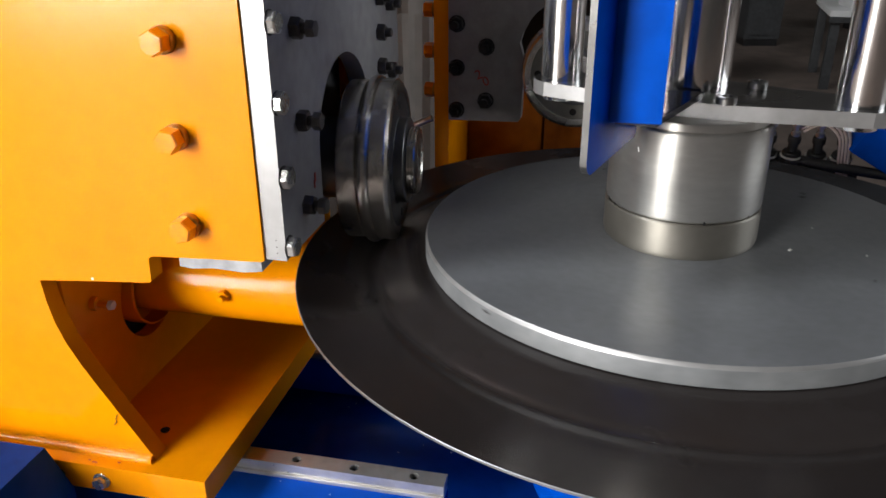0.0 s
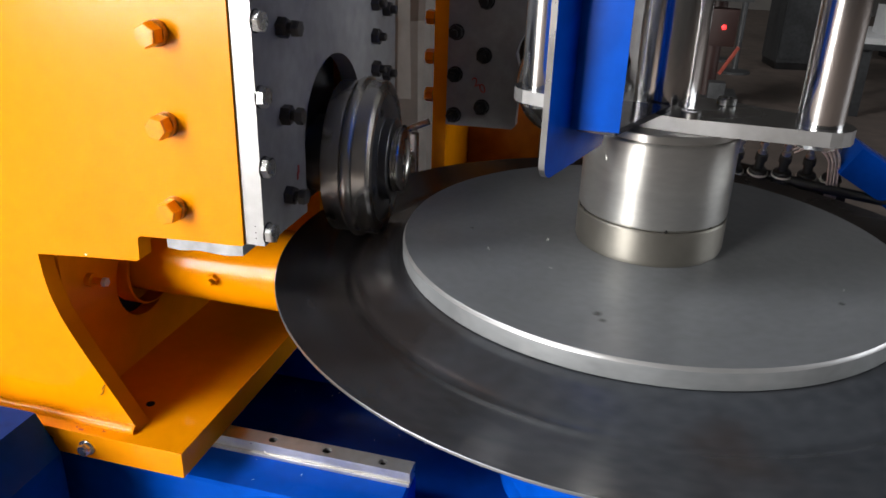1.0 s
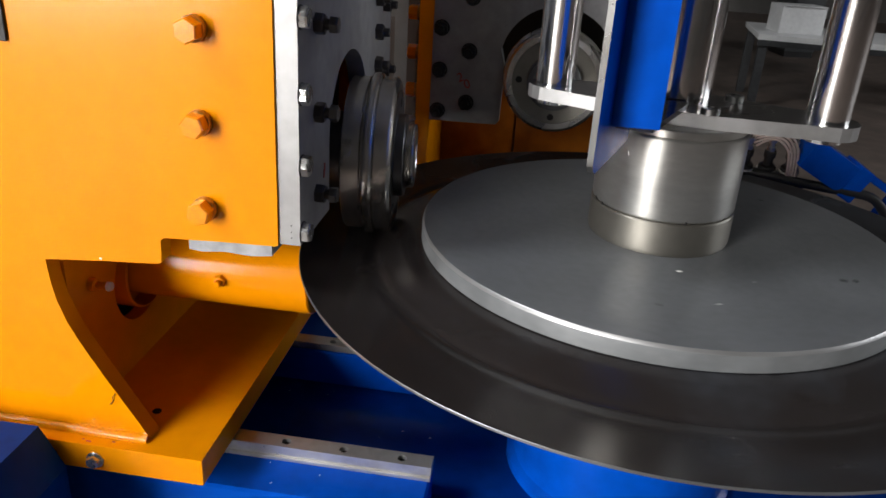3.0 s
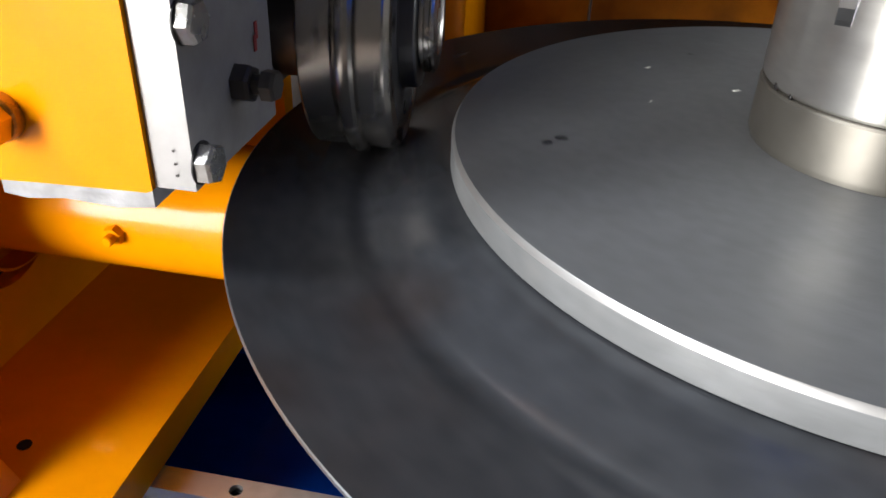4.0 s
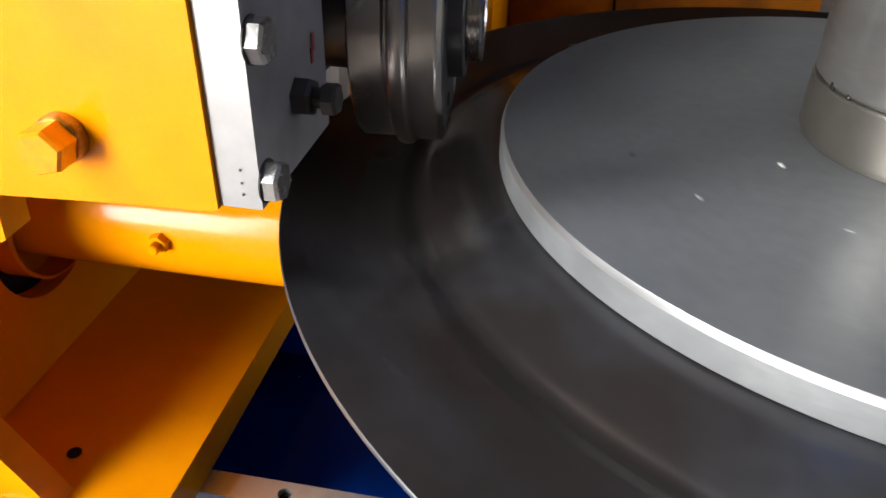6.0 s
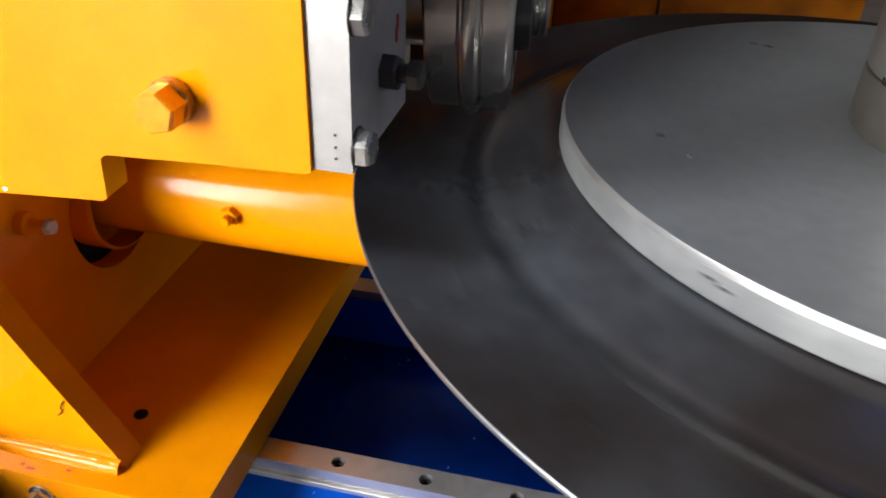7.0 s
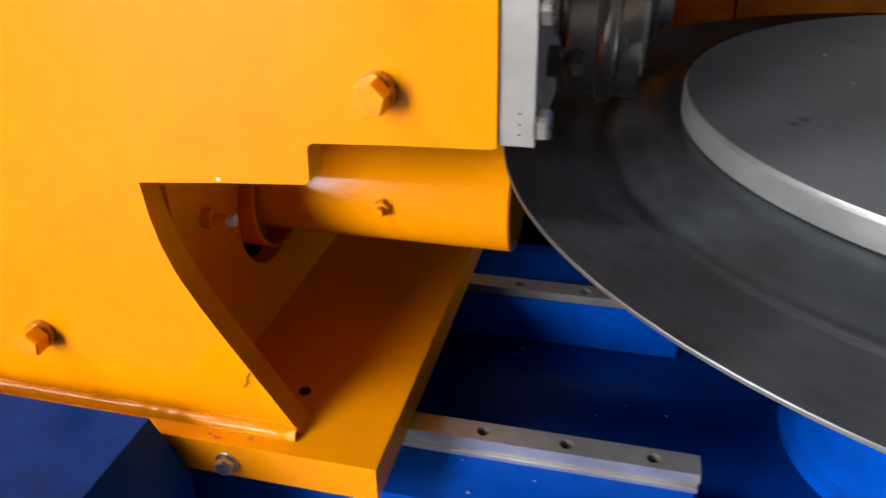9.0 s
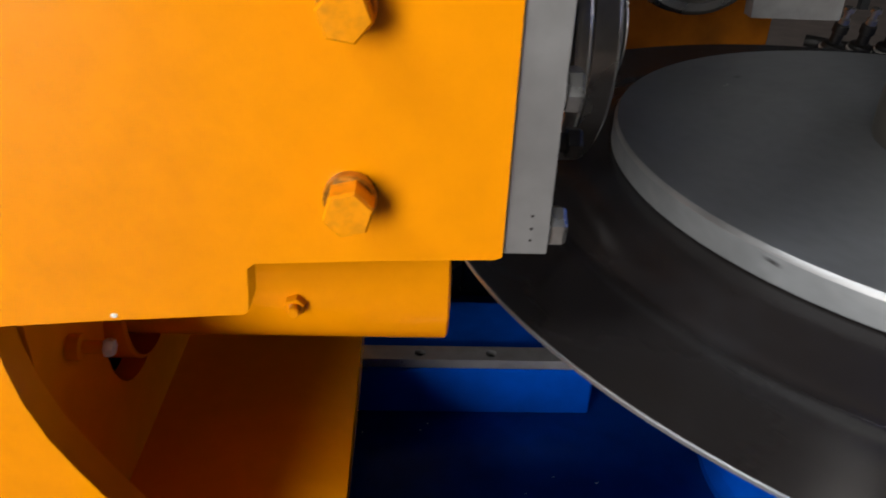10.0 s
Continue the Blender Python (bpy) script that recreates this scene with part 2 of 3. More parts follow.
def hex_bolt_mesh(af, head, washer_r, washer_t, mats, shank=0.0):
    """A hex head on a washer, standing on z = 0, with chamfered crown; shank: a nut's protruding thread."""
    bm = bmesh.new()
    if washer_t:
        lathe([(0, 0), (washer_r, 0), (washer_r, washer_t * 0.8), (washer_r - 0.0006, washer_t), (0, washer_t)], 24, bm=bm)
        for f in bm.faces:
            f.material_index = len(mats) - 1 if isinstance(mats, list) else 0
    r = af / math.sqrt(3)
    own = bmesh.new()
    c, t = 0.0016, washer_t
    rings = []
    for rr, h in ((r, t), (r, t + head - c), (r * 0.9, t + head)):
        rings.append([own.verts.new((rr * math.cos(math.pi / 3 * k), rr * math.sin(math.pi / 3 * k), h)) for k in range(6)])
    for a, b in zip(rings, rings[1:]):
        for k in range(6):
            own.faces.new((a[k], a[(k + 1) % 6], b[(k + 1) % 6], b[k]))
    own.faces.new(rings[-1])
    own.faces.new(rings[0][::-1])
    join(bm, own)
    if shank:
        lathe([(0, t), (af * 0.3, t), (af * 0.3, t + head + shank - 0.001), (af * 0.24, t + head + shank), (0, t + head + shank)], 16, bm=bm)
    return mesh_of(bm, mats, 20)


TO_X = Matrix.Rotation(radians(90), 4, "Y")          # local z points along +x
TO_FRONT = Matrix.Rotation(radians(90), 4, "X")      # local z points along -y


def place(x, y, z, turn, spin=0.0):
    return Matrix.Translation((x, y, z)) @ turn @ Matrix.Rotation(radians(spin), 4, "Z")


def tube_curve(name, pts, r, mat, label, category, parent=None):
    cu = bpy.data.curves.new(name, "CURVE")
    cu.dimensions, cu.bevel_depth, cu.bevel_resolution, cu.resolution_u = "3D", r, 3, 10
    sp = cu.splines.new("NURBS")
    sp.points.add(len(pts) - 1)
    for p, co in zip(sp.points, pts):
        p.co = (*co, 1)
    sp.use_endpoint_u, sp.order_u = True, 3
    cu.materials.append(mat)
    ob = new(name, cu)
    ob.parent = parent
    return tagged(ob, label, category)


# ---- the hall ----
solo("floor", box((-9, -6.2, -0.2), (9, 12.2, 0)), CONCRETE, "worn brown-grey concrete workshop floor", "floor", "structure")
solo("wall_north", box((-9, 12, 0), (9, 12.2, 7.5)), PLASTER, "grey plastered workshop wall", "wall", "structure")
# unseen opening cut for the added fill lamp
FILL_OPENING = [(-0.3, 1.8), (5.5, 1.8), (5.5, 4.2), (-0.3, 4.2)]
solo("wall_east", sheet([(-6.2, 0), (12.2, 0), (12.2, 7.5), (-6.2, 7.5)], [FILL_OPENING], 0.2, lambda u, v, w: (9.0 + w, u, v)), PLASTER,
     "grey plastered workshop wall with an opening for the fill lamp", "wall", "structure")
solo("wall_west", box((-9.2, -6.2, 0), (-9, 12.2, 7.5)), PLASTER, "grey plastered workshop wall", "wall", "structure")
GATE = [(-5.1, 0.05), (-2.7, 0.05), (-2.7, 4.2), (-5.1, 4.2)]
solo("wall_south", sheet([(-9, 0), (9, 0), (9, 7.5), (-9, 7.5)], [GATE], 0.2, lambda u, v, w: (u, -6.0 - w, v)), PLASTER,
     "grey plastered workshop wall with an open gate", "wall", "structure")
LIGHTWELL = [(-6.7, -4.3), (-4.3, -4.3), (-4.3, -1.5), (-6.7, -1.5)]
solo("ceiling", sheet([(-9.2, -6.2), (9.2, -6.2), (9.2, 12.2), (-9.2, 12.2)], [LIGHTWELL], 0.1, lambda u, v, w: (u, v, 7.5 + w)), ROOFSHEET,
     "grey metal roof with a long rooflight", "ceiling", "structure")

# ---- machine bed with its linear rails ----
RAIL_Y = (-0.1170, 0.0835)


def machine_bed():
    bed = thing("machine_bed", "glossy blue painted welded steel machine bed", "machine bed", pose(0, 0, 0))
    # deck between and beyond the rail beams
    part("deck", box((-1.15, -0.10, 0.66), (0.75, 0.62, 0.715), 0.004), DEEPBLUE, bed, "deep blue deck")
    part("front_beam", box((-1.15, -0.1755, 0.45), (-0.1955, -0.1015, 0.752), 0.007, 3), BLUE, bed)
    part("rear_beam", box((-1.15, 0.0725, 0.7155), (-0.2045, 0.178, 0.7632), 0.005, 3), BLUE, bed)
    part("front_apron", box((-0.195, -0.160, 0.45), (0.75, -0.101, 0.70), 0.006, 3), BLUE, bed)
    ped = [(0.0, 0.7152), (0.124, 0.7152), (0.124, 0.722), (0.117, 0.728), (0.115, 0.735), (0.115, 0.93), (0.11, 0.936), (0.0, 0.936)]
    part("pedestal", lathe(ped, 96), BLUE, bed, "blue painted round pedestal")
    # flecks of white paint and filings on the deck and beams
    rnd = random.Random(8)
    fleck = mesh_of(box((-0.0012, -0.0005, 0), (0.0012, 0.0005, 0.0004), 0.0002, 1), CHIP)
    for k in range(13):
        x, y = rnd.uniform(-0.42, -0.12), rnd.uniform(-0.165, 0.06)
        z = 0.752 if y < -0.128 and x < -0.21 else 0.715
        if -0.128 <= y < -0.094 or (y < -0.1 and x > -0.21):
            continue
        p = part("fleck", fleck, None, bed, "white fleck", pose(x, y, z, 0, 0, rnd.uniform(0, 180)))
        s = rnd.uniform(0.4, 1.0)
        p.scale = (s * rnd.uniform(0.6, 1.6), s, s)
    for lo, hi in (((-1.1, -0.15, 0.0), (-1.0, -0.05, 0.66)), ((0.6, -0.15, 0.0), (0.7, -0.05, 0.66)),
                   ((-1.1, 0.5, 0.0), (-1.0, 0.6, 0.66)), ((0.6, 0.5, 0.0), (0.7, 0.6, 0.66))):
        part("leg", box(lo, hi, 0.006), BLUE, bed)
    return bed


machine_bed()


def linear_rail(y, x_end, holes_from, z=0.752):
    """A profiled guide rail with counterbored screw holes every 60 mm, each with its socket screw."""
    rail = thing("linear_rail", "bright ground steel linear guide rail with counterbored holes", "guide rail",
                 pose(0, y, z), "guide rails on the bed")
    xs = [holes_from - 0.0605 * k for k in range(12)]
    top = sheet([(-1.12, -0.0095), (x_end, -0.0095), (x_end, 0.0095), (-1.12, 0.0095)], [circle(x, 0, 0.0047, 20) for x in xs], 0.0085,
                lambda u, v, w: (u, v, 0.0095 + w), 0.0007)
    part("rail_head", top, RAIL, rail)
    part("rail_waist", box((-1.12, -0.0068, 0.004), (x_end - 0.0008, 0.0068, 0.0097)), RAIL, rail)
    part("rail_foot", box((-1.12, -0.0098, 0), (x_end - 0.0003, 0.0098, 0.0045), 0.0006, 1), RAIL, rail)
    me = mesh_of(lathe([(0, 0.0098), (0.0044, 0.0098), (0.0044, 0.0132), (0.0022, 0.0136), (0.0020, 0.0112), (0, 0.0112)], 16), BLACK)
    for x in xs[:8]:
        part("rail_screw", me, None, rail, "black socket screw", pose(x, 0, 0))
    return rail


linear_rail(RAIL_Y[0], -0.1955, -0.2268)
linear_rail(RAIL_Y[1], -0.2062, -0.2325, 0.7545)

# bevelled blue block at the front of the bed
guard = thing("stop_block", "dull dark blue steel block in front of the yellow base", "steel block", pose(0, 0, 0))
part("body", sheet([(-1.1, 0.60), (-0.535, 0.60), (-0.535, 0.775), (-0.557, 0.818), (-1.1, 0.818)], [], 0.14,
                   lambda u, v, w: (u, -0.345 + w, v), 0.004), DULLBLUE, guard)
M12 = hex_bolt_mesh(0.0172, 0.0118, 0.0104, 0.0062, [YELLOWBOLT, BROWNWASHER])
M12_STEEL = hex_bolt_mesh(0.0152, 0.0066, 0.0092, 0.0008, [BRIGHTBOLT, BLACK])
M12_BLACK = hex_bolt_mesh(0.0165, 0.010, 0.0105, 0.002, BLACK, 0.008)
M12_GREY = hex_bolt_mesh(0.0150, 0.0080, 0.0, 0.0, BOLTGREY, 0.0065)
M12_END = hex_bolt_mesh(0.0125, 0.0065, 0.0, 0.0, DULLZINC)
M8_NUT = hex_bolt_mesh(0.0115, 0.006, 0.0, 0.0, YELLOW, 0.006)
M8_ZINC = hex_bolt_mesh(0.0115, 0.006, 0.0085, 0.0015, BRIGHTBOLT)
# pale STUB colour stands in for the glint on the inner bolt
M8_STUB = hex_bolt_mesh(0.0085, 0.0045, 0.0, 0.0, STUB)
M12_BLUE = hex_bolt_mesh(0.017, 0.008, 0.011, 0.002, BLUE)
part("hex_bolt", M12_BLUE, None, guard, "", place(-0.63, -0.345, 0.772, TO_FRONT, 10))
part("hex_bolt", M12_BLUE, None, guard, "", place(-0.80, -0.345, 0.772, TO_FRONT, 40))
part("foot", box((-1.1, -0.345, 0.45), (-0.54, -0.172, 0.6), 0.004), BLUE, guard)

# ---- yellow roller stand on the rails ----
FRONT = -0.1805
PLATE_X = -0.3105     # outer face of the steel face plate
AXIS_Y, AXIS_Z = 0.008, 1.047


def yellow_stand():
    st = thing("roller_stand", "orange-yellow painted welded steel roller stand on guide rails", "roller stand", pose(0, 0, 0))
    # front plate: notch and curved cut-out at its lower end
    curve = [(-0.5410, 0.981), (-0.5395, 0.960), (-0.5360, 0.940), (-0.5290, 0.919), (-0.5190, 0.899), (-0.5070, 0.878),
             (-0.4900, 0.850), (-0.4740, 0.824), (-0.4600, 0.8005)]
    outline = [(-0.3315, 1.0184), (-0.3288, 1.0196), (-0.3288, 1.62), (-0.95, 1.62), (-0.95, 0.8005), *reversed(curve), (-0.4900, 0.9855), (-0.4350, 0.9895),
               (-0.4328, 0.9912), (-0.4318, 1.0118), (-0.4288, 1.0143), (-0.3800, 1.0168)]
    part("front_plate", sheet(outline, [], 0.018, lambda u, v, w: (u, FRONT + w, v), 0.0012), YELLOW, st)
    # unseen lower part added down to the base to block gate light
    part("rear_plate", sheet([(-0.3295, 1.017), (-0.3295, 1.62), (-0.95, 1.62), (-0.95, 0.8005), (-0.405, 0.8005), (-0.405, 1.005)], [], 0.018,
                             lambda u, v, w: (u, 0.151 + w, v), 0.0012), YELLOW, st)
    part("inner_wall", sheet([(-0.1615, 0.8005), (0.1505, 0.8005), (0.1505, 1.0), (-0.1615, 1.0)], [circle(-0.036, 0.900, 0.050, 40)], 0.016,
                             lambda u, v, w: (-0.5535 + w, u, v), 0.001), YELLOW, st)
    part("ceiling_plate", box((-0.5535, -0.1615, 1.001), (-0.437, 0.1505, 1.013)), YELLOW, st)
    # unseen cover, added to keep light out of the hollow stand
    part("unseen_top_cover", box((-0.95, -0.180, 1.6205), (-0.3115, 0.169, 1.635), 0.001), YELLOW, st)
    # black sheet behind the wall's hole, painted in place of shade
    part("hollow_shade_sheet", box((-0.575, -0.075, 0.818), (-0.563, 0.085, 0.985)), SHADEBLACK, st, "black sheet in place of the shade inside the stand")
    base = box((-0.95, -0.1993, 0.7712), (-0.4012, 0.185, 0.8), 0.0015)
    part("base_plate", base, YELLOW, st)
    # bearing blocks under the base
    for y in RAIL_Y:
        part("slide_bearing", box((-0.56, y - 0.022, 0.7595), (-0.47, y + 0.022, 0.7733), 0.001), RAW, st, "steel slide bearing")
    # motor tube under the plate
    tube = lathe([(0.0, -0.560), (0.044, -0.560), (0.044, -0.3422), (0.0425, -0.3408), (0.0, -0.3408)], 72, "x", m=Matrix.Translation((0, -0.023, 0.9195)))
    part("tube", tube, YELLOW, st, "yellow painted round tube")
    part("boss", lathe([(0.0, -0.5510), (0.0465, -0.5510), (0.0465, -0.5300), (0.0452, -0.5285), (0.0441, -0.5285)], 56, "x",
                       m=Matrix.Translation((0, -0.030, 0.9085))), YELLOW, st)
    part("tube_nut", M8_NUT, None, st, "", Matrix.Translation((-0.4315, -0.0655, 0.9200)) @ Matrix.Rotation(radians(92), 4, "X") @ Matrix.Rotation(0.3, 4, "Z"))
    part("stud", lathe([(0, -0.5372), (0.0070, -0.5372), (0.0070, -0.5310), (0.0034, -0.5305), (0.0034, -0.5190), (0, -0.5190)], 20, "x", m=Matrix.Translation((0, -0.126, 0.9305))), YELLOW, st)
    part("inner_bolt", M8_STUB, None, st, "small bolt with its glint put into a pale colour", place(-0.5195, -0.126, 0.9305, TO_X, 12))
    # weld seam along the foot of the front plate
    rnd = random.Random(3)
    bm = bmesh.new()
    rings, n, wob = [], 110, 0.0
    for i in range(n + 1):
        x = -0.95 + 0.488 * i / n
        wob = 0.72 * wob + 0.28 * rnd.uniform(-1, 1)
        r = 0.0066 * (1 + 0.22 * wob + 0.035 * math.sin(i * 1.9))
        rings.append([bm.verts.new((x, FRONT - 0.0002 - r * math.cos(a) * 0.9, 0.8002 + r * math.sin(a))) for a in [math.pi / 2 * k / 4 for k in range(5)]])
    for a, b in zip(rings, rings[1:]):
        for k in range(4):
            bm.faces.new((a[k], a[k + 1], b[k + 1], b[k]))
    part("weld_seam", mesh_of(bm, YELLOW, 75), None, st, "lumpy painted weld seam")
    # bolts
    for k in range(6):
        part("hex_bolt", M12, None, st, "yellow painted hex bolt", place(-0.3895, FRONT, 1.0460 + 0.0722 * k, TO_FRONT, 14 + 37 * k))
    for x, z in ((-0.645, 0.858), (-0.86, 0.858)):
        part("hex_bolt", M12, None, st, "yellow painted hex bolt", place(x, FRONT, z, TO_FRONT, 20))
    for x in (-0.5080, -0.80):
        part("base_screw", M8_ZINC, None, st, "bright zinc screw", place(x, -0.1993, 0.7838, TO_FRONT, 25))
    part("screw_hole", lathe([(0, 0.8004), (0.0042, 0.8004), (0.0046, 0.8010), (0.0036, 0.8012), (0.0036, 0.8008), (0, 0.8006)], 20, m=pose(-0.4757, -0.137, 0)), SHADEBLACK, st)
    part("screw_hole", lathe([(0, 0.7850), (0.0048, 0.7850), (0.0048, 0.7855), (0, 0.7855)], 20, m=Matrix.Translation((-0.551, -0.1997 - 0.785, 0.785)) @ TO_FRONT @ Matrix.Translation((0, 0, -1.57))), SHADEBLACK, st)
    part("name_plate_frame", box((-0.66, FRONT - 0.0025, 1.168), (-0.5430, FRONT - 0.0002, 1.29), 0.0008, 1), BLACK, st, "dark frame of a small plate")
    part("name_plate", box((-0.655, FRONT - 0.0034, 1.173), (-0.5480, FRONT - 0.0026, 1.285)), ARM, st, "blank grey metal plate")
    for k, (x, z, w) in enumerate(((-0.5155, 0.8012, 0.0028), (-0.522, 0.8012, 0.0012), (-0.4925, 0.8012, 0.0016))):
        part("red_smear", box((x - w, -0.1955 + 0.002 * k, 0.8), (x + w, -0.1938 + 0.002 * k, 0.8006), 0.0003, 1), REDMARK, st, "small red primer smear")
    part("paint_drip", lathe([(0, -0.0022), (0.0022, -0.001), (0.0026, 0.0006), (0.0014, 0.002), (0, 0.0024)], 12, m=pose(-0.4885, FRONT + 0.002, 0.9878)), CHIP, st, "white drip")
    for z in (1.0268, 1.032, 1.0377):
        part("punch_mark", lathe([(0, 0.0), (0.0006, 0.0), (0.0006, 0.0002), (0, 0.0003)], 10, m=place(-0.3178, -0.1785, z, TO_FRONT)), BOLTGREY, st, "small punched mark")
    tube_curve("swarf", [(-0.4905, FRONT - 0.0008, 0.8485), (-0.494, FRONT - 0.0014, 0.8445), (-0.4925, FRONT - 0.001, 0.840), (-0.497, FRONT - 0.0008, 0.836)],
               0.0004, BLACK, "thin dark curl of swarf", "", st)
    # steel face plate with the roller's slot
    slot = [(-0.091, 1.0203), (-0.091, 1.083)] + [(-0.019 - 0.072 * math.cos(a), 1.083 + 0.072 * math.sin(a)) for a in [math.pi * k / 20 for k in range(1, 20)]] + [(0.053, 1.083), (0.053, 1.0203)]
    outer = [(-0.1780, 1.0203), *slot, (0.168, 1.0203), (0.168, 1.62), (-0.1785, 1.62)]
    face = sheet(outer, [], 0.0180, lambda u, v, w: (PLATE_X - w, u, v), 0.0008)
    for f in face.faces:
        f.normal_update()
        f.material_index = 1 if abs(f.normal.y) > 0.9 and f.calc_center_median().y < -0.17 else 0
    part("face_plate", face, [GREYPLATE, PALE], st, "grey steel face plate with a bright milled edge")
    # black sheet behind the slot, painted in place of shade
    part("slot_shade_sheet", box((-0.43, -0.160, 1.014), (-0.42, 0.1500, 1.60)), SHADEBLACK, st, "black sheet in place of the shade inside the stand")
    for k in range(7):
        part("hex_bolt", M12_STEEL, None, st, "bright zinc hex bolt", place(PLATE_X, -0.1710, 1.0302 + 0.0577 * k, TO_X, 8 + 23 * k))
    for k in range(6):
        part("hex_bolt", M12_GREY, None, st, "dull steel hex bolt with a protruding end", place(PLATE_X, -0.131, 1.0505 + 0.0715 * k, TO_X, 5 + 31 * k))
        part("end_nut", M12_END, None, st, "dull zinc end nut", place(PLATE_X + 0.0125, -0.131, 1.0505 + 0.0715 * k, TO_X, 20 + 31 * k))
    for k in range(5):
        part("hex_bolt", M12_GREY, None, st, "dull steel hex bolt with a protruding end", place(PLATE_X, 0.094, 1.052 + 0.0345 * k, TO_X, 11 + 19 * k))
        part("hex_bolt", M12_GREY, None, st, "dull steel hex bolt with a protruding end", place(PLATE_X, 0.130, 1.040 + 0.070 * k, TO_X, 41 * k))
    for (a, b) in (((-0.108, 1.0700), (-0.1065, 1.0645)), ((-0.1065, 1.0645), (-0.110, 1.0635)), ((-0.110, 1.0635), (-0.1085, 1.0585))):
        part("paint_mark", box((PLATE_X + 0.0002, min(a[0], b[0]) - 0.0006, min(a[1], b[1]) - 0.0006), (PLATE_X + 0.0007, max(a[0], b[0]) + 0.0006, max(a[1], b[1]) + 0.0006)), REDMARK, st, "small red paint mark")
    return st


yellow_stand()


def roller_profile(R):
    """Radius and distance along the axle: plain band, groove, proud ridge, second band, chamfer, boss and nut."""
    return [(0.0, -0.004), (R * 0.60, -0.004), (R * 0.60, 0.000), (R * 0.925, 0.000), (R * 0.94, 0.0012), (R * 0.942, 0.0195), (R * 0.932, 0.0206),
            (R * 0.905, 0.0209), (R * 0.905, 0.0221), (R * 0.962, 0.0226), (R * 0.988, 0.0240), (R * 0.998, 0.0262), (R, 0.0285), (R * 0.996, 0.0310), (R * 0.982, 0.0330), (R * 0.950, 0.0342),
            (R * 0.945, 0.0350), (R * 0.958, 0.0354), (R * 0.960, 0.0490), (R * 0.952, 0.0502), (R * 0.905, 0.0528), (R * 0.80, 0.0532), (R * 0.78, 0.0522),
            (R * 0.53, 0.0522), (R * 0.515, 0.0530), (R * 0.51, 0.0618), (R * 0.495, 0.0628), (R * 0.385, 0.0630), (R * 0.375, 0.0634), (R * 0.375, 0.0642), (R * 0.40, 0.0646),
            (R * 0.40, 0.0664), (R * 0.375, 0.0668), (R * 0.375, 0.0676), (R * 0.40, 0.0680), (R * 0.40, 0.0698), (R * 0.375, 0.0702), (R * 0.375, 0.0710), (R * 0.40, 0.0714),
            (R * 0.39, 0.0730), (R * 0.27, 0.0737), (R * 0.25, 0.0724), (0.0, 0.0724)]


def roller(parent, R, axis_turn, at, face=None):
    """The forming roller: rim and dark face with boss and threaded nut, turning on its axle."""
    prof = [(r, 0.9 * h) for r, h in roller_profile(R)]
    rim_end = 20
    wheel = part("roller", lathe(prof[:rim_end + 2], 96), [ROLLER], parent, "worn bright steel forming roller", Matrix.Translation(at) @ axis_turn)
    part("hub_face", lathe(prof[rim_end + 1:25], 64), face or ROLLERFACE, wheel, "turned steel face with its light put into the colour" if face else "dark oiled face")
    part("boss", lathe(prof[24:29], 64), ROLLERFACE, wheel, "dark steel boss")
    part("axle_nut", lathe(prof[28:], 64), ROLLER, wheel, "ringed axle nut")
    for k in range(4):
        part("tool_hole", lathe([(0, 0.0468), (0.0042, 0.0468), (0.0042, 0.0476), (0, 0.0476)], 14, m=pose(R * 0.67 * math.cos(1.57 * k), R * 0.67 * math.sin(1.57 * k), 0)), SHADEBLACK, wheel)
    return wheel


carriage = thing("roller_slide", "steel roller slide that rises inside the stand", "roller slide", pose(0, 0, 0))
part("slide_block", sheet([(-0.4165, 0.9975), (-0.405, 0.9962), (-0.385, 0.9985), (-0.36, 0.9972), (-0.3415, 0.9995), (-0.3415, 1.30), (-0.4165, 1.30)], [], 0.045,
                          lambda u, v, w: (u, -0.1605 + w, v), 0.0008), RAW, carriage, "flame-cut raw steel slide block")
part("axle", lathe([(0.0, -0.405), (0.04, -0.405), (0.04, -0.3175), (0.0, -0.3175)], 48, "x", m=Matrix.Translation((0, AXIS_Y, AXIS_Z))), ROLLERFACE, carriage)
# housing widened to fill the slot; dark steel stands in for shade inside
part("axle_slot_filler", box((-0.408, -0.0908, 1.005), (-0.340, 0.0528, 1.30), 0.004), ROLLERFACE, carriage)
WHEEL_AT = Vector((-0.3150, AXIS_Y, AXIS_Z))
WHEEL_R = 0.0815
WHEEL_TURN = Matrix.Rotation(radians(5.5), 4, "Z") @ TO_X      # the axle is set slightly askew
front_roller = roller(carriage, WHEEL_R, WHEEL_TURN, WHEEL_AT)

# ---- the turning blank and its clamp ----
RIM = 0.3517


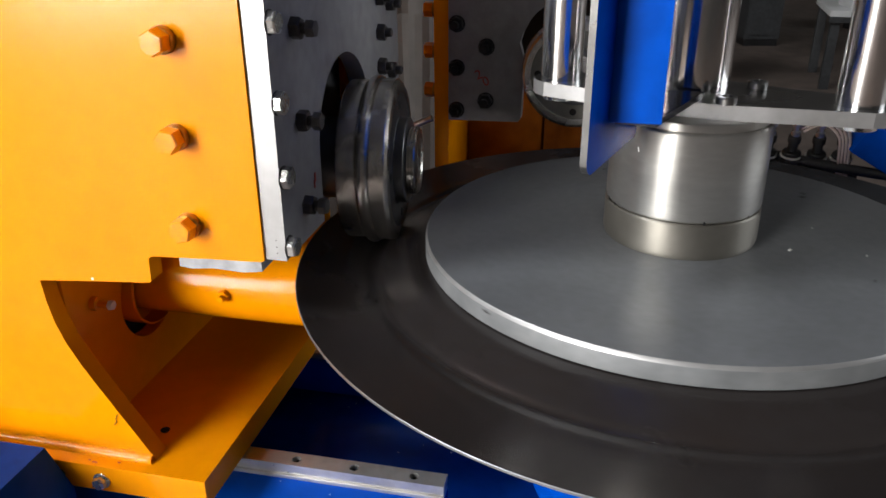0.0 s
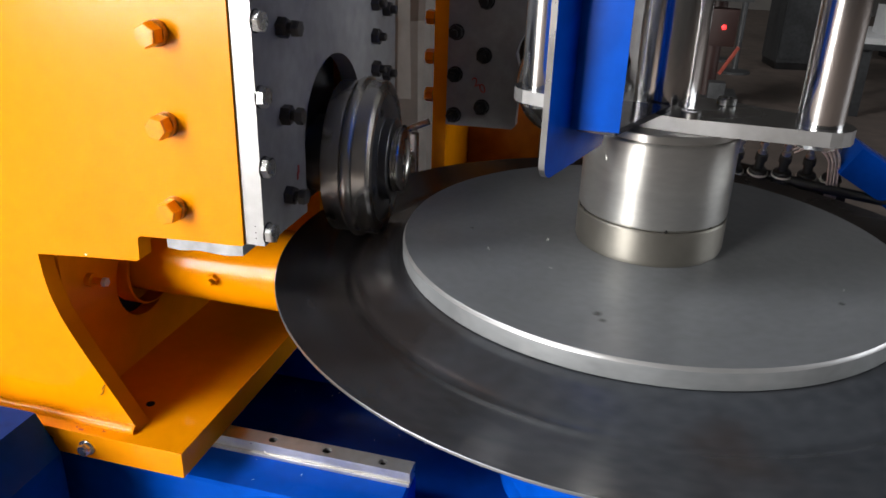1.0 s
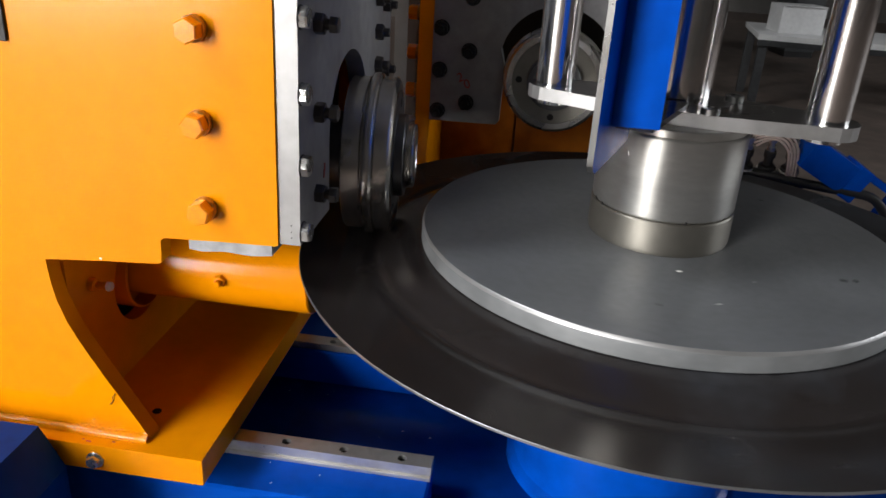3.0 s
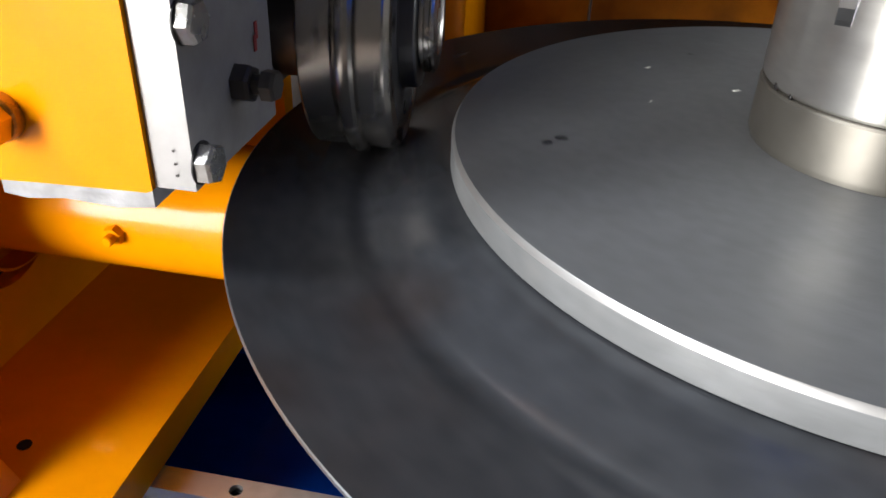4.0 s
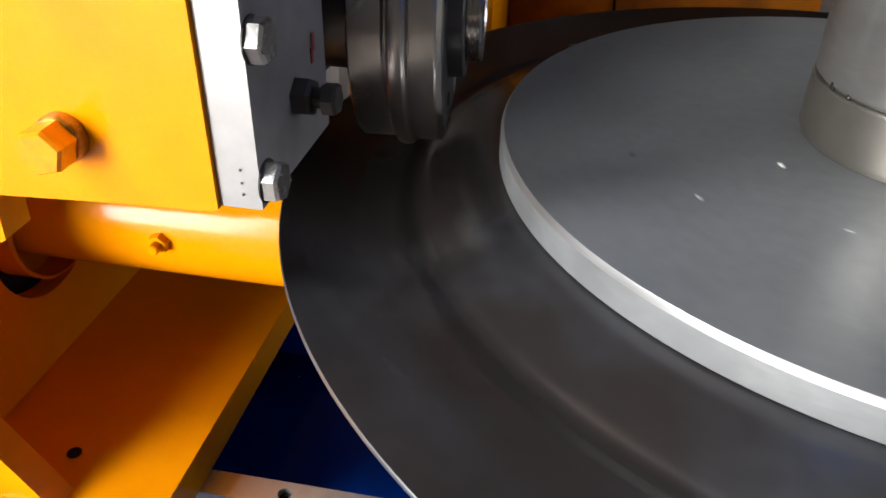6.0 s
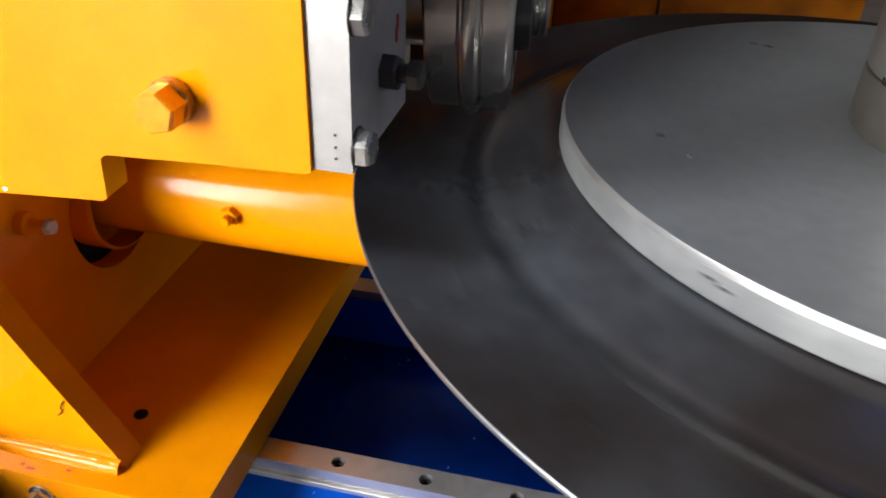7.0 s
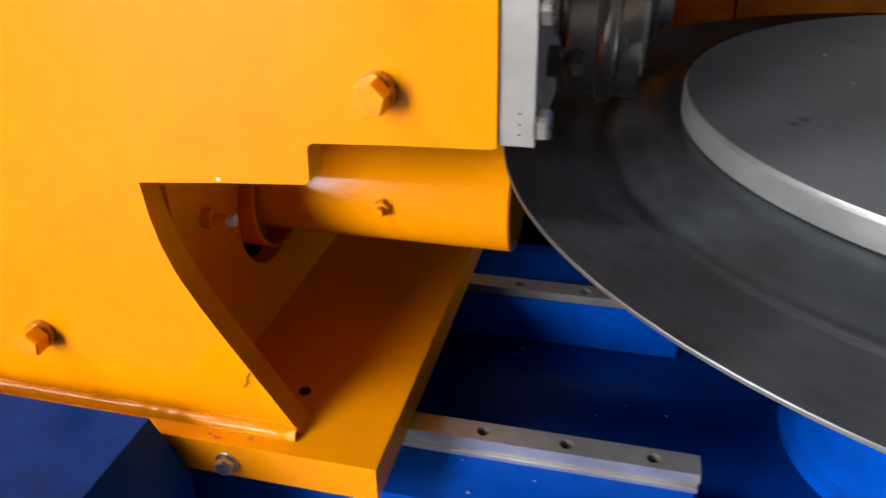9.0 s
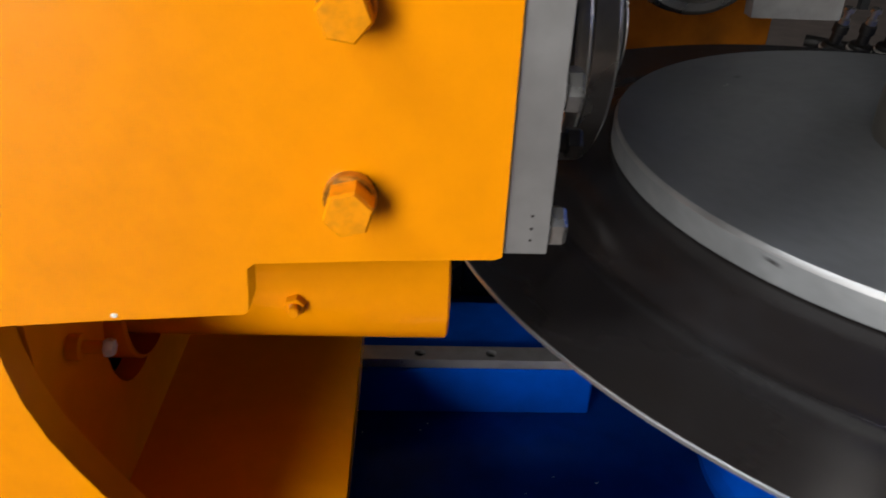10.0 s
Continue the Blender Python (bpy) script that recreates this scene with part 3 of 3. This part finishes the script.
def turning_blank():
    ob = thing("sheet_blank", "round dark mill-scale steel blank with a rolled groove", "steel disc", pose(0, 0, 0))
    top = [(0.0, 0.9815), (0.230, 0.9815), (0.238, 0.9811), (0.247, 0.9792), (0.256, 0.9764), (0.2635, 0.9736), (0.2690, 0.9717), (0.2722, 0.9704), (0.2742, 0.9695), (0.2757, 0.9686), (0.2773, 0.9678),
           (0.2793, 0.9672), (0.2820, 0.9669), (0.2850, 0.9671), (0.2880, 0.9676), (0.2912, 0.9680), (0.2955, 0.9679), (0.303, 0.9680), (0.310, 0.9684), (0.325, 0.9696), (0.340, 0.9714), (RIM - 0.0006, 0.9732)]
    t = 0.0026
    low = [(r, z - t) for r, z in top]
    part("face", lathe(list(reversed(top)) , 256), SHEET, ob)
    part("underside", lathe(low, 192), SHEET, ob)
    rim = [(RIM - 0.0006, 0.9732 - t), (RIM, 0.9737 - t), (RIM, 0.9727), (RIM - 0.0006, 0.9732)]
    part("rim", lathe(rim, 256), SHEETRIM, ob, "bright sheared rim")
    return ob


def clamp_plate():
    ob = thing("clamp_plate", "thick round grey steel clamp plate with a bright turned edge", "clamp plate", pose(0, 0, 0))
    part("disc", lathe([(0.2320, 1.0), (0.0, 1.0)], 256), DISC, ob)
    # chamfer bands use paler PALE: their highlight is put into the colour
    part("edge", lathe([(0.0, 0.982), (0.2330, 0.982), (0.2338, 0.9828), (0.2338, 0.9966), (0.2337, 0.9970), (0.2323, 0.9997), (0.2320, 1.0)], 256, mat_of=lambda i: 1 if i >= 4 else 0), [DISCEDGE, PALE], ob, "bright turned edge")
    part("flange", lathe([(0.0, 1.0003), (0.0672, 1.0003), (0.0682, 1.0030), (0.0684, 1.0045), (0.0684, 1.0312), (0.0674, 1.0325), (0.0, 1.0325)], 128), HUBRING, ob, "satin steel ring")
    fleck = mesh_of(box((-0.0035, -0.0016, 0.0), (0.0035, 0.0016, 0.0009), 0.0003, 1), CHIP)
    for a, r, s in ((-16.0, 0.0970, 0.65), (-9.5, 0.158, 0.45), (14, 0.126, 0.3), (122, 0.176, 0.25)):
        p = part("fleck", fleck, None, ob, "white paint fleck", pose(r * math.cos(radians(a)), r * math.sin(radians(a)), 1.0002, 0, 0, a + 70))
        p.scale = (s, s, s)
    spot = mesh_of(lathe([(0, 0.0004), (0.004, 0.0003), (0.0045, 0), (0, 0)], 12), BLACK)
    for a, r, s in ((42, 0.174, 0.5), (44, 0.183, 0.4), (113, 0.182, 0.35), (-27, 0.168, 0.25)):
        p = part("oil_spot", spot, None, ob, "dark oil spot", pose(r * math.cos(radians(a)), r * math.sin(radians(a)), 1.0002, 0, 0, a))
        p.scale = (s * 1.7, s, s)
    dent = mesh_of(box((-0.0006, -0.0035, -0.0013), (0.0005, 0.0035, 0.0013), 0.0004, 1), ROLLERFACE)
    for a, z in ((146.5, 0.9925), (148.5, 0.991), (201, 0.9935), (230, 0.9935)):
        part("dent", dent, None, ob, "dark nick in the edge", pose(0.2335 * math.cos(radians(a)), 0.2335 * math.sin(radians(a)), z, 0, 0, a))
    return ob


blank, clamp = turning_blank(), clamp_plate()
support = solo("lower_support", lathe([(0, 0.9365), (0.16, 0.9365), (0.20, 0.950), (0.20, 0.9770), (0, 0.9770)], 96), BLACK, "dark steel support disc under the blank", "support disc")

# ---- press head over the clamp ----
ARM_TURN = -13.0
head = thing("press_head", "steel press head with chromed guide rods and flat arm", "press head", pose(0, 0, 0))
part("housing", lathe([(0.0, 1.0331), (0.0655, 1.0331), (0.0674, 1.0350), (0.0680, 1.0370), (0.0680, 1.1085), (0.0672, 1.1100), (0.0652, 1.1106),
                       (0.0652, 1.1120), (0.0668, 1.1126), (0.0668, 1.1174), (0.0653, 1.1184), (0.0, 1.1184)], 160), HUB, head, "brushed steel bearing housing")
DRIP = mesh_of(lathe([(0, -0.0050), (0.0016, -0.0040), (0.0022, -0.0020), (0.0016, 0.0010), (0.0006, 0.0040), (0, 0.0055)], 10), BLACK)
for a, z, k in ((-163, 1.0370, 0.9), (-152, 1.0345, 0.5), (-78, 1.0355, 0.6), (-40, 1.0360, 0.5)):
    d = part("oil_drip", DRIP, None, head, "dark oil drip on the seam", pose(0.0672 * math.cos(radians(a)), 0.0672 * math.sin(radians(a)), z, 0, 0, a))
    d.scale = (0.5 * k, k, k)
scratch = mesh_of(box((-0.0003, -0.0004, -0.0022), (0.0003, 0.0004, 0.0022), 0.0002, 1), CHIP)
part("scratch", scratch, None, head, "small bright scratch", pose(0.0679 * math.cos(radians(-131)), 0.0679 * math.sin(radians(-131)), 1.0905, 12, 0, -131))
arm_pts = []
for sx in (1, -1):
    for k in range(9):
        a = radians(-90 + 180 * k / 8) if sx > 0 else radians(90 + 180 * k / 8)
        arm_pts.append(((0.128 if sx > 0 else -0.118) + 0.027 * math.cos(a), 0.027 * math.sin(a)))
arm_out = [p for p in arm_pts[:9]] + [(0.03, 0.047), (-0.03, 0.047)] + [p for p in arm_pts[9:]] + [(-0.03, -0.047), (0.03, -0.047)]
ca, sa = math.cos(radians(ARM_TURN)), math.sin(radians(ARM_TURN))
arm_bm = sheet(arm_out, [], 0.0125, lambda u, v, w: (ca * u - sa * v, sa * u + ca * v, 1.1186 + w), 0.001)
# edge faces take paler PALE: the light on them is put into colour
for f in arm_bm.faces:
    f.normal_update()
    f.material_index = 1 if abs(f.normal.z) < 0.9 else 0
part("arm", arm_bm, [ARM, PALE], head, "flat steel arm with edge highlights put into a paler colour")
ROD = [(0.0, 1.1126), (0.016, 1.1126), (0.017, 1.1181), (0.0186, 1.1316), (0.0186, 2.2), (0.0, 2.2)]
for u in (-0.120, 0.127):
    part("guide_rod", lathe(ROD, 56, m=pose(ca * u, sa * u, 0)), CHROME, head, "chromed guide rod")
part("ram", lathe([(0.0, 1.1314), (0.0285, 1.1314), (0.0285, 2.2), (0.0, 2.2)], 72, m=pose(-0.001, 0.004, 0)), CHROME, head, "chromed press ram")
CAP = mesh_of(lathe([(0, 0), (0.0085, 0), (0.0085, 0.005), (0.0078, 0.006), (0.0045, 0.006), (0.0043, 0.003), (0, 0.003)], 24), ARM)
for u, v in ((0.030, -0.040), (0.047, 0.030), (-0.040, -0.040), (-0.05, 0.032)):
    part("cap_screw", CAP, None, head, "socket cap screw", pose(ca * u - sa * v, sa * u + ca * v, 1.1312))

bracket = thing("angle_bracket", "blue painted steel angle bracket bolted to the press arm", "angle bracket", pose(0, 0, 0))
BX, BY = -0.0875, -0.1715
corner = [(0.0, 0.012)] + [(0.012 - 0.012 * math.cos(radians(a)), 0.012 - 0.012 * math.sin(radians(a))) for a in (20, 45, 70)] + [(0.012, 0.0)]
SX, SY = math.sin(radians(17.5)), math.cos(radians(17.5))
leg_bm = sheet([*corner, (0.112, 0.003), (0.115, 0.006), (0.115, 1.0), (0.0, 1.0)], [], 0.005,
                       lambda u, v, w: (BX + SX * u + SY * w, BY + SY * u - SX * w, 1.1030 + v), 0.0006)
for f in leg_bm.faces:
    f.normal_update()
    f.material_index = 1 if abs(f.normal.x * SY - f.normal.y * SX) < 0.5 else 0
part("side_leg", leg_bm, [BLUE, ARM], bracket, "blue leg with bare cut edges")
part("front_leg", sheet([(0.0, 0.034), (0.037, 0.036), (0.037, 1.0), (0.0, 1.0)], [], 0.005,
                        lambda u, v, w: (BX + SX * 0.040 + 0.0055 + u * 0.985, BY + SY * 0.040 - 0.17 * u + w, 1.1000 + v), 0.0008), BLUE, bracket)
# DARKGLOSS instead of BLUE: the foot's shade is put into its colour
part("foot", sheet([(-0.066, -0.126), (-0.037, -0.132), (0.004, -0.030), (-0.036, -0.026)], [], 0.005, lambda u, v, w: (u, v, 1.1312 + w), 0.0008), DARKGLOSS, bracket, "blue foot plate with shade put into its dark colour")

# ---- second roller stand behind ----
YB = 0.294


def rear_stand():
    st = thing("roller_stand", "orange-yellow roller stand with grey face plate behind the blank", "roller stand", pose(0, 0, 0))
    cx, cz = -0.1160, 1.085
    slot = [(cx - 0.066, 1.010), (cx - 0.066, 1.09)] + [(cx - 0.074 * math.cos(a), 1.10 + 0.074 * math.sin(a)) for a in [math.pi * k / 16 for k in range(1, 16)]] + [(cx + 0.066, 1.09), (cx + 0.066, 1.010)]
    outer = [(-0.2790, 1.013), (cx - 0.072, 1.0145), (cx - 0.068, 1.019), *slot[1:-1], (cx + 0.070, 1.013), (0.040, 1.013), (0.040, 1.62), (-0.2790, 1.62)]
    part("face_plate", sheet(outer, [], 0.018, lambda u, v, w: (u, YB + w, v), 0.0015), GREYPLATE, st, "grey steel face plate")
    part("side_plate", box((-0.2990, YB + 0.004, 0.80), (-0.2795, YB + 0.55, 1.62), 0.0015), YELLOW, st)
    # both boxes carry the shade behind the face plate in their colour
    part("lower_box", box((-0.2790, YB + 0.14, 0.80), (-0.168, YB + 0.3, 1.045), 0.004), SHADEDYELLOW, st, "orange box panel with its shade put into the paint")
    part("lower_box", box((-0.1655, YB + 0.142, 0.80), (0.040, YB + 0.3, 1.040), 0.004), SHADEDYELLOW, st, "orange box panel with its shade put into the paint")
    part("base_plate", box((-0.30, YB - 0.02, 0.7155), (0.06, YB + 0.55, 0.80), 0.002), YELLOW, st)
    # black sheet in the rear slot, painted in place of shade
    part("slot_shade_sheet", box((-0.2, YB + 0.10, 1.05), (-0.03, YB + 0.11, 1.3)), SHADEBLACK, st, "black sheet in place of the shade inside the stand")
    for k in range(6):
        part("hex_bolt", M12_BLACK, None, st, "black hex bolt", place(-0.268, YB, 1.0272 + 0.0545 * k, TO_FRONT, 17 * k))
        part("hex_bolt", M12_BLACK, None, st, "black hex bolt", place(-0.2300, YB, 1.0410 + 0.0680 * k, TO_FRONT, 29 * k))
        part("side_bolt", M12, None, st, "yellow painted hex bolt", place(-0.2990, YB + 0.03, 1.045 + 0.052 * k, Matrix.Rotation(radians(-90), 4, "Y"), 12 * k))
    # red chalk figures
    for m, ch in ((pose(-0.2395, YB - 0.0012, 1.0735, 90, -22, 0), "2"), (pose(-0.2300, YB - 0.0012, 1.0655, 90, -22, 0), "0")):
        cu = bpy.data.curves.new("chalk_mark", "FONT")
        cu.body, cu.size, cu.extrude, cu.align_x, cu.align_y = ch, 0.017, 0.0003, "CENTER", "CENTER"
        cu.materials.append(REDMARK)
        ob = new("chalk_mark", cu)
        ob.parent, ob.matrix_basis = st, m
    # face in paler HUBRING: the gate light it catches is put into colour
    wheel = roller(st, 0.0670, TO_FRONT, Vector((cx, YB + 0.012, cz)), HUBRING)
    return st


rear_stand()

# grey sheet hanging behind
bm = bmesh.new()
cols = []
for i in range(61):
    x = -1.05 + 0.95 * i / 60
    y = 0.98 + 0.014 * math.sin(i * 0.62) + 0.006 * math.sin(i * 1.7 + 1)
    cols.append([bm.verts.new((x, y + 0.01 * math.sin(z * 9 + i), z)) for z in [0.0 + 0.175 * k for k in range(13)]])
for a, b in zip(cols, cols[1:]):
    for k in range(12):
        bm.faces.new((a[k], b[k], b[k + 1], a[k + 1]))
tarp = solo("tarpaulin", bm, TARP, "creased grey tarpaulin hanging behind the machine", "tarpaulin")
tarp.modifiers.new("thickness", "SOLIDIFY").thickness = 0.003

# ---- small gear at the right of the blank ----
manifold = thing("valve_manifold", "row of dark round valves on a black block", "valve manifold", pose(0.150, 0.435, 0.935, 0, 0, 0))
part("block", box((-0.065, -0.020, -0.05), (0.115, 0.05, 0.0), 0.003), BLACK, manifold)
VALVE = mesh_of(lathe([(0, 0), (0.0125, 0), (0.0125, 0.021), (0.0115, 0.023), (0.0065, 0.024), (0.0065, 0.036), (0.0085, 0.037), (0.0085, 0.046), (0.007, 0.047), (0, 0.047)], 24), RUBBER)
RING = mesh_of(lathe([(0.0127, 0.0150), (0.0142, 0.0152), (0.0146, 0.0165), (0.0142, 0.0178), (0.0127, 0.0180)], 24), STUB)
STEM = mesh_of(lathe([(0, 0.0472), (0.006, 0.0472), (0.006, 0.053), (0.0035, 0.054), (0.0035, 0.060), (0.006, 0.061), (0.006, 0.066), (0, 0.067)], 12), BRIGHTBOLT)
for k in range(5):
    v = part("valve", VALVE, None, manifold, "", pose(-0.037 + 0.033 * k, 0.0, 0.0, 12, 4 - 2 * k, 0))
    part("ring", RING, None, v, "bright metal ring")
    part("stem", STEM, None, v, "bright metal stem")
part("foot", box((-0.05, 0.0, -0.2197), (0.07, 0.04, -0.05)), BLACK, manifold)
cover = thing("motor_cover", "blue painted tilted steel cover beside the valves", "steel cover", pose(0.297, 0.425, 0.966, 0, 29.5, 0))
part("shell", box((-0.048, -0.030, -0.0225), (0.024, 0.034, 0.0225), 0.003), BLUE, cover)
part("lip", box((0.0242, -0.030, -0.025), (0.048, 0.034, 0.027), 0.003), BLUE, cover)
part("stay", box((0.100, -0.012, -0.180), (0.118, 0.012, 0.055), 0.002), BLUE, cover)
part("stay_foot", box((0.0482, -0.012, 0.015), (0.120, 0.012, 0.025), 0.001), BLUE, cover)
for k in range(4):
    d = 0.004 * k
    tube_curve("cable", [(0.190 - d, 0.43, 0.985 + d), (0.205, 0.415 - d, 1.004 + d), (0.224 + d, 0.408, 0.996 + d), (0.238 + d, 0.41, 0.972), (0.246 + d, 0.42, 0.72)],
               0.0019, CABLE, "thin pale pinkish cable between valves and cover", "cable")
tube_curve("hose", [(0.10, 0.47, 0.95), (0.2, 0.42, 0.945), (0.29, 0.40, 0.940), (0.4, 0.40, 0.93), (0.45, 0.44, 0.72)], 0.007, RUBBER, "black rubber hose beside the blank", "hose")
lever = thing("hand_lever", "small bright steel hand lever by the rear stand", "lever", pose(0, 0, 0))
part("rod", lathe([(0, 0), (0.0042, 0), (0.0042, 0.036), (0, 0.038)], 16, m=Matrix.Translation((-0.326, 0.26, 1.0085)) @ Matrix.Rotation(radians(66), 4, "Y")), BRIGHTBOLT, lever)
part("knob", lathe([(0, -0.007), (0.005, -0.005), (0.007, 0), (0.005, 0.005), (0, 0.007)], 16, m=pose(-0.326, 0.26, 1.0085)), BLACK, lever)
part("post", box((-0.317, 0.255, 0.7155), (-0.308, 0.266, 1.006), 0.001), ARM, lever)
for x, r in ((-0.247, 0.024), (-0.186, 0.020)):
    cyl = thing("hydraulic_cylinder", "glossy black hydraulic cylinder standing on the bed", "hydraulic cylinder", pose(x, 0.222, 0.7152), "cylinders behind the rear rail")
    part("barrel", lathe([(0, 0), (r, 0), (r, 0.105), (r * 0.9, 0.112), (0, 0.112)], 40), DARKGLOSS, cyl)
    part("collar", lathe([(r + 0.0003, 0.01), (r + 0.003, 0.012), (r + 0.003, 0.022), (r + 0.0003, 0.024)], 40), DARKGLOSS, cyl)
# dark panel added to keep gate light off the rear stand's boxes
panel = solo("light_block_panel", box((-0.40, 0.262, 0.7155), (-0.03, 0.268, 0.935), 0.001), DARKGLOSS, "dark glossy panel added behind the rear rail to block light", "guard plate")

# ---- far end of the hall ----
rack = thing("drill_stand", "maroon and black upright drilling machine far behind", "drilling machine", pose(0.36, 5.3, 0))
part("column", lathe([(0.06, 0.0), (0.06, 1.7), (0, 1.7)], 24), MAROON, rack)
part("base", box((-0.22, -0.3, 0.0), (0.22, 0.25, 0.08), 0.01), DARKMETAL, rack)
part("table", box((-0.2, -0.3, 0.75), (0.2, 0.1, 0.82), 0.01), DARKMETAL, rack)
part("lever", box((-0.012, -0.012, 0.0), (0.012, 0.012, 0.21), 0.004), REDPAINT, rack, "red painted slanting lever", pose(0.05, -0.31, 0.28, 0, 28, 0))
part("control_box", box((-0.06, -0.30, 0.46), (0.12, -0.18, 0.70), 0.008), MAROON, rack, "maroon control box")
part("vice", box((-0.01, -0.42, 0.10), (0.10, -0.31, 0.24), 0.012), DARKMETAL, rack, "dark steel vice")
part("pilot_lamp", lathe([(0, 0), (0.016, 0), (0.013, 0.010), (0, 0.014)], 16, m=Matrix.Translation((0.035, -0.3005, 0.585)) @ TO_FRONT), REDLAMP, rack, "small glowing red pilot lamp")
part("head", box((-0.16, -0.35, 1.35), (0.16, 0.2, 1.75), 0.03), MAROON, rack)
for x, y, h in ((1.14, 7.25, 1.6), (2.35, 8.2, 1.6), (3.3, 6.4, 1.3)):
    cab = thing("tool_cabinet", "dark painted steel tool cabinet on the workshop floor", "cabinet", pose(x, y, 0, 0, 0, 12), "dark cabinets far behind")
    part("body", box((-0.16, -0.2, 0.06), (0.16, 0.2, h), 0.01), DARKMETAL, cab)
    part("door", box((-0.15, -0.215, 0.1), (0.15, -0.2005, h - 0.05), 0.004), DARKMETAL, cab)
    part("plinth", box((-0.15, -0.19, 0.0), (0.15, 0.19, 0.0595)), BLACK, cab)
for x, y in ((0.66, 6.7), (0.52, 7.3)):
    pole = thing("machine_stand", "dark painted steel pole stand on the workshop floor", "stand", pose(x, y, 0), "pole stands far behind")
    part("foot", lathe([(0, 0), (0.13, 0), (0.13, 0.02), (0.05, 0.035), (0, 0.035)], 24), DARKMETAL, pole)
    part("pole", lathe([(0, 0.0352), (0.025, 0.0352), (0.025, 1.35), (0, 1.35)], 16), DARKMETAL, pole)
    part("bracket", box((-0.09, -0.05, 1.3502), (0.09, 0.05, 1.42), 0.01), DARKMETAL, pole)
bench = thing("work_bench", "low steel work bench with a pale top far behind", "work bench", pose(2.14, 5.6, 0, 0, 0, -4))
part("top", box((-0.8, -0.35, 0.50), (0.8, 0.35, 0.54), 0.006), GLASSWHITE, bench)
part("rim", box((-0.8, -0.353, 0.46), (0.8, -0.34, 0.4998), 0.003), DARKMETAL, bench)
for x in (-0.75, 0.75):
    for y in (-0.3, 0.3):
        part("leg", box((x - 0.03, y - 0.03, 0), (x + 0.03, y + 0.03, 0.4998), 0.004), DARKMETAL, bench)
carton = thing("carton", "white cardboard carton on the pale bench", "carton", pose(1.62, 5.58, 0.5405, 0, 0, 8))
part("body", box((-0.16, -0.12, 0.0), (0.16, 0.12, 0.19), 0.004), GLASSWHITE, carton)
part("flap", box((-0.16, -0.135, 0.1905), (0.16, 0.0, 0.196), 0.001), GLASSWHITE, carton)


# ---- what moves ----
def lift(t):
    """Height of the roller slide over its working place."""
    keys = ((0, 0), (5.3, 0), (6.3, 0.011), (7.0, 0.017), (8.5, 0.020), (10, 0.020))
    for (a, u), (b, v) in zip(keys, keys[1:]):
        if t <= b:
            return u + (v - u) * (t - a) / (b - a)
    return keys[-1][1]


def motions():
    speed = 217.4
    turn_rows = [(k / 10, pose(0, 0, 0, 0, 0, speed * k / 10)) for k in range(101)]
    walk(blank, turn_rows)
    walk(clamp, turn_rows)
    walk(carriage, [(k / 5, pose(0, 0, lift(k / 5))) for k in range(51)])
    # the roller is driven by the blank until it lifts off, then runs down
    rows, angle = [], 0.0
    for k in range(151):
        t = k / 15
        rows.append((t, Matrix.Translation(WHEEL_AT) @ WHEEL_TURN @ Matrix.Rotation(radians(-angle), 4, "Z")))
        angle += 790 / 15 * (1.0 if t < 5.4 else max(0.0, 1 - (t - 5.4) / 3.0))
    walk(front_roller, rows)


motions()
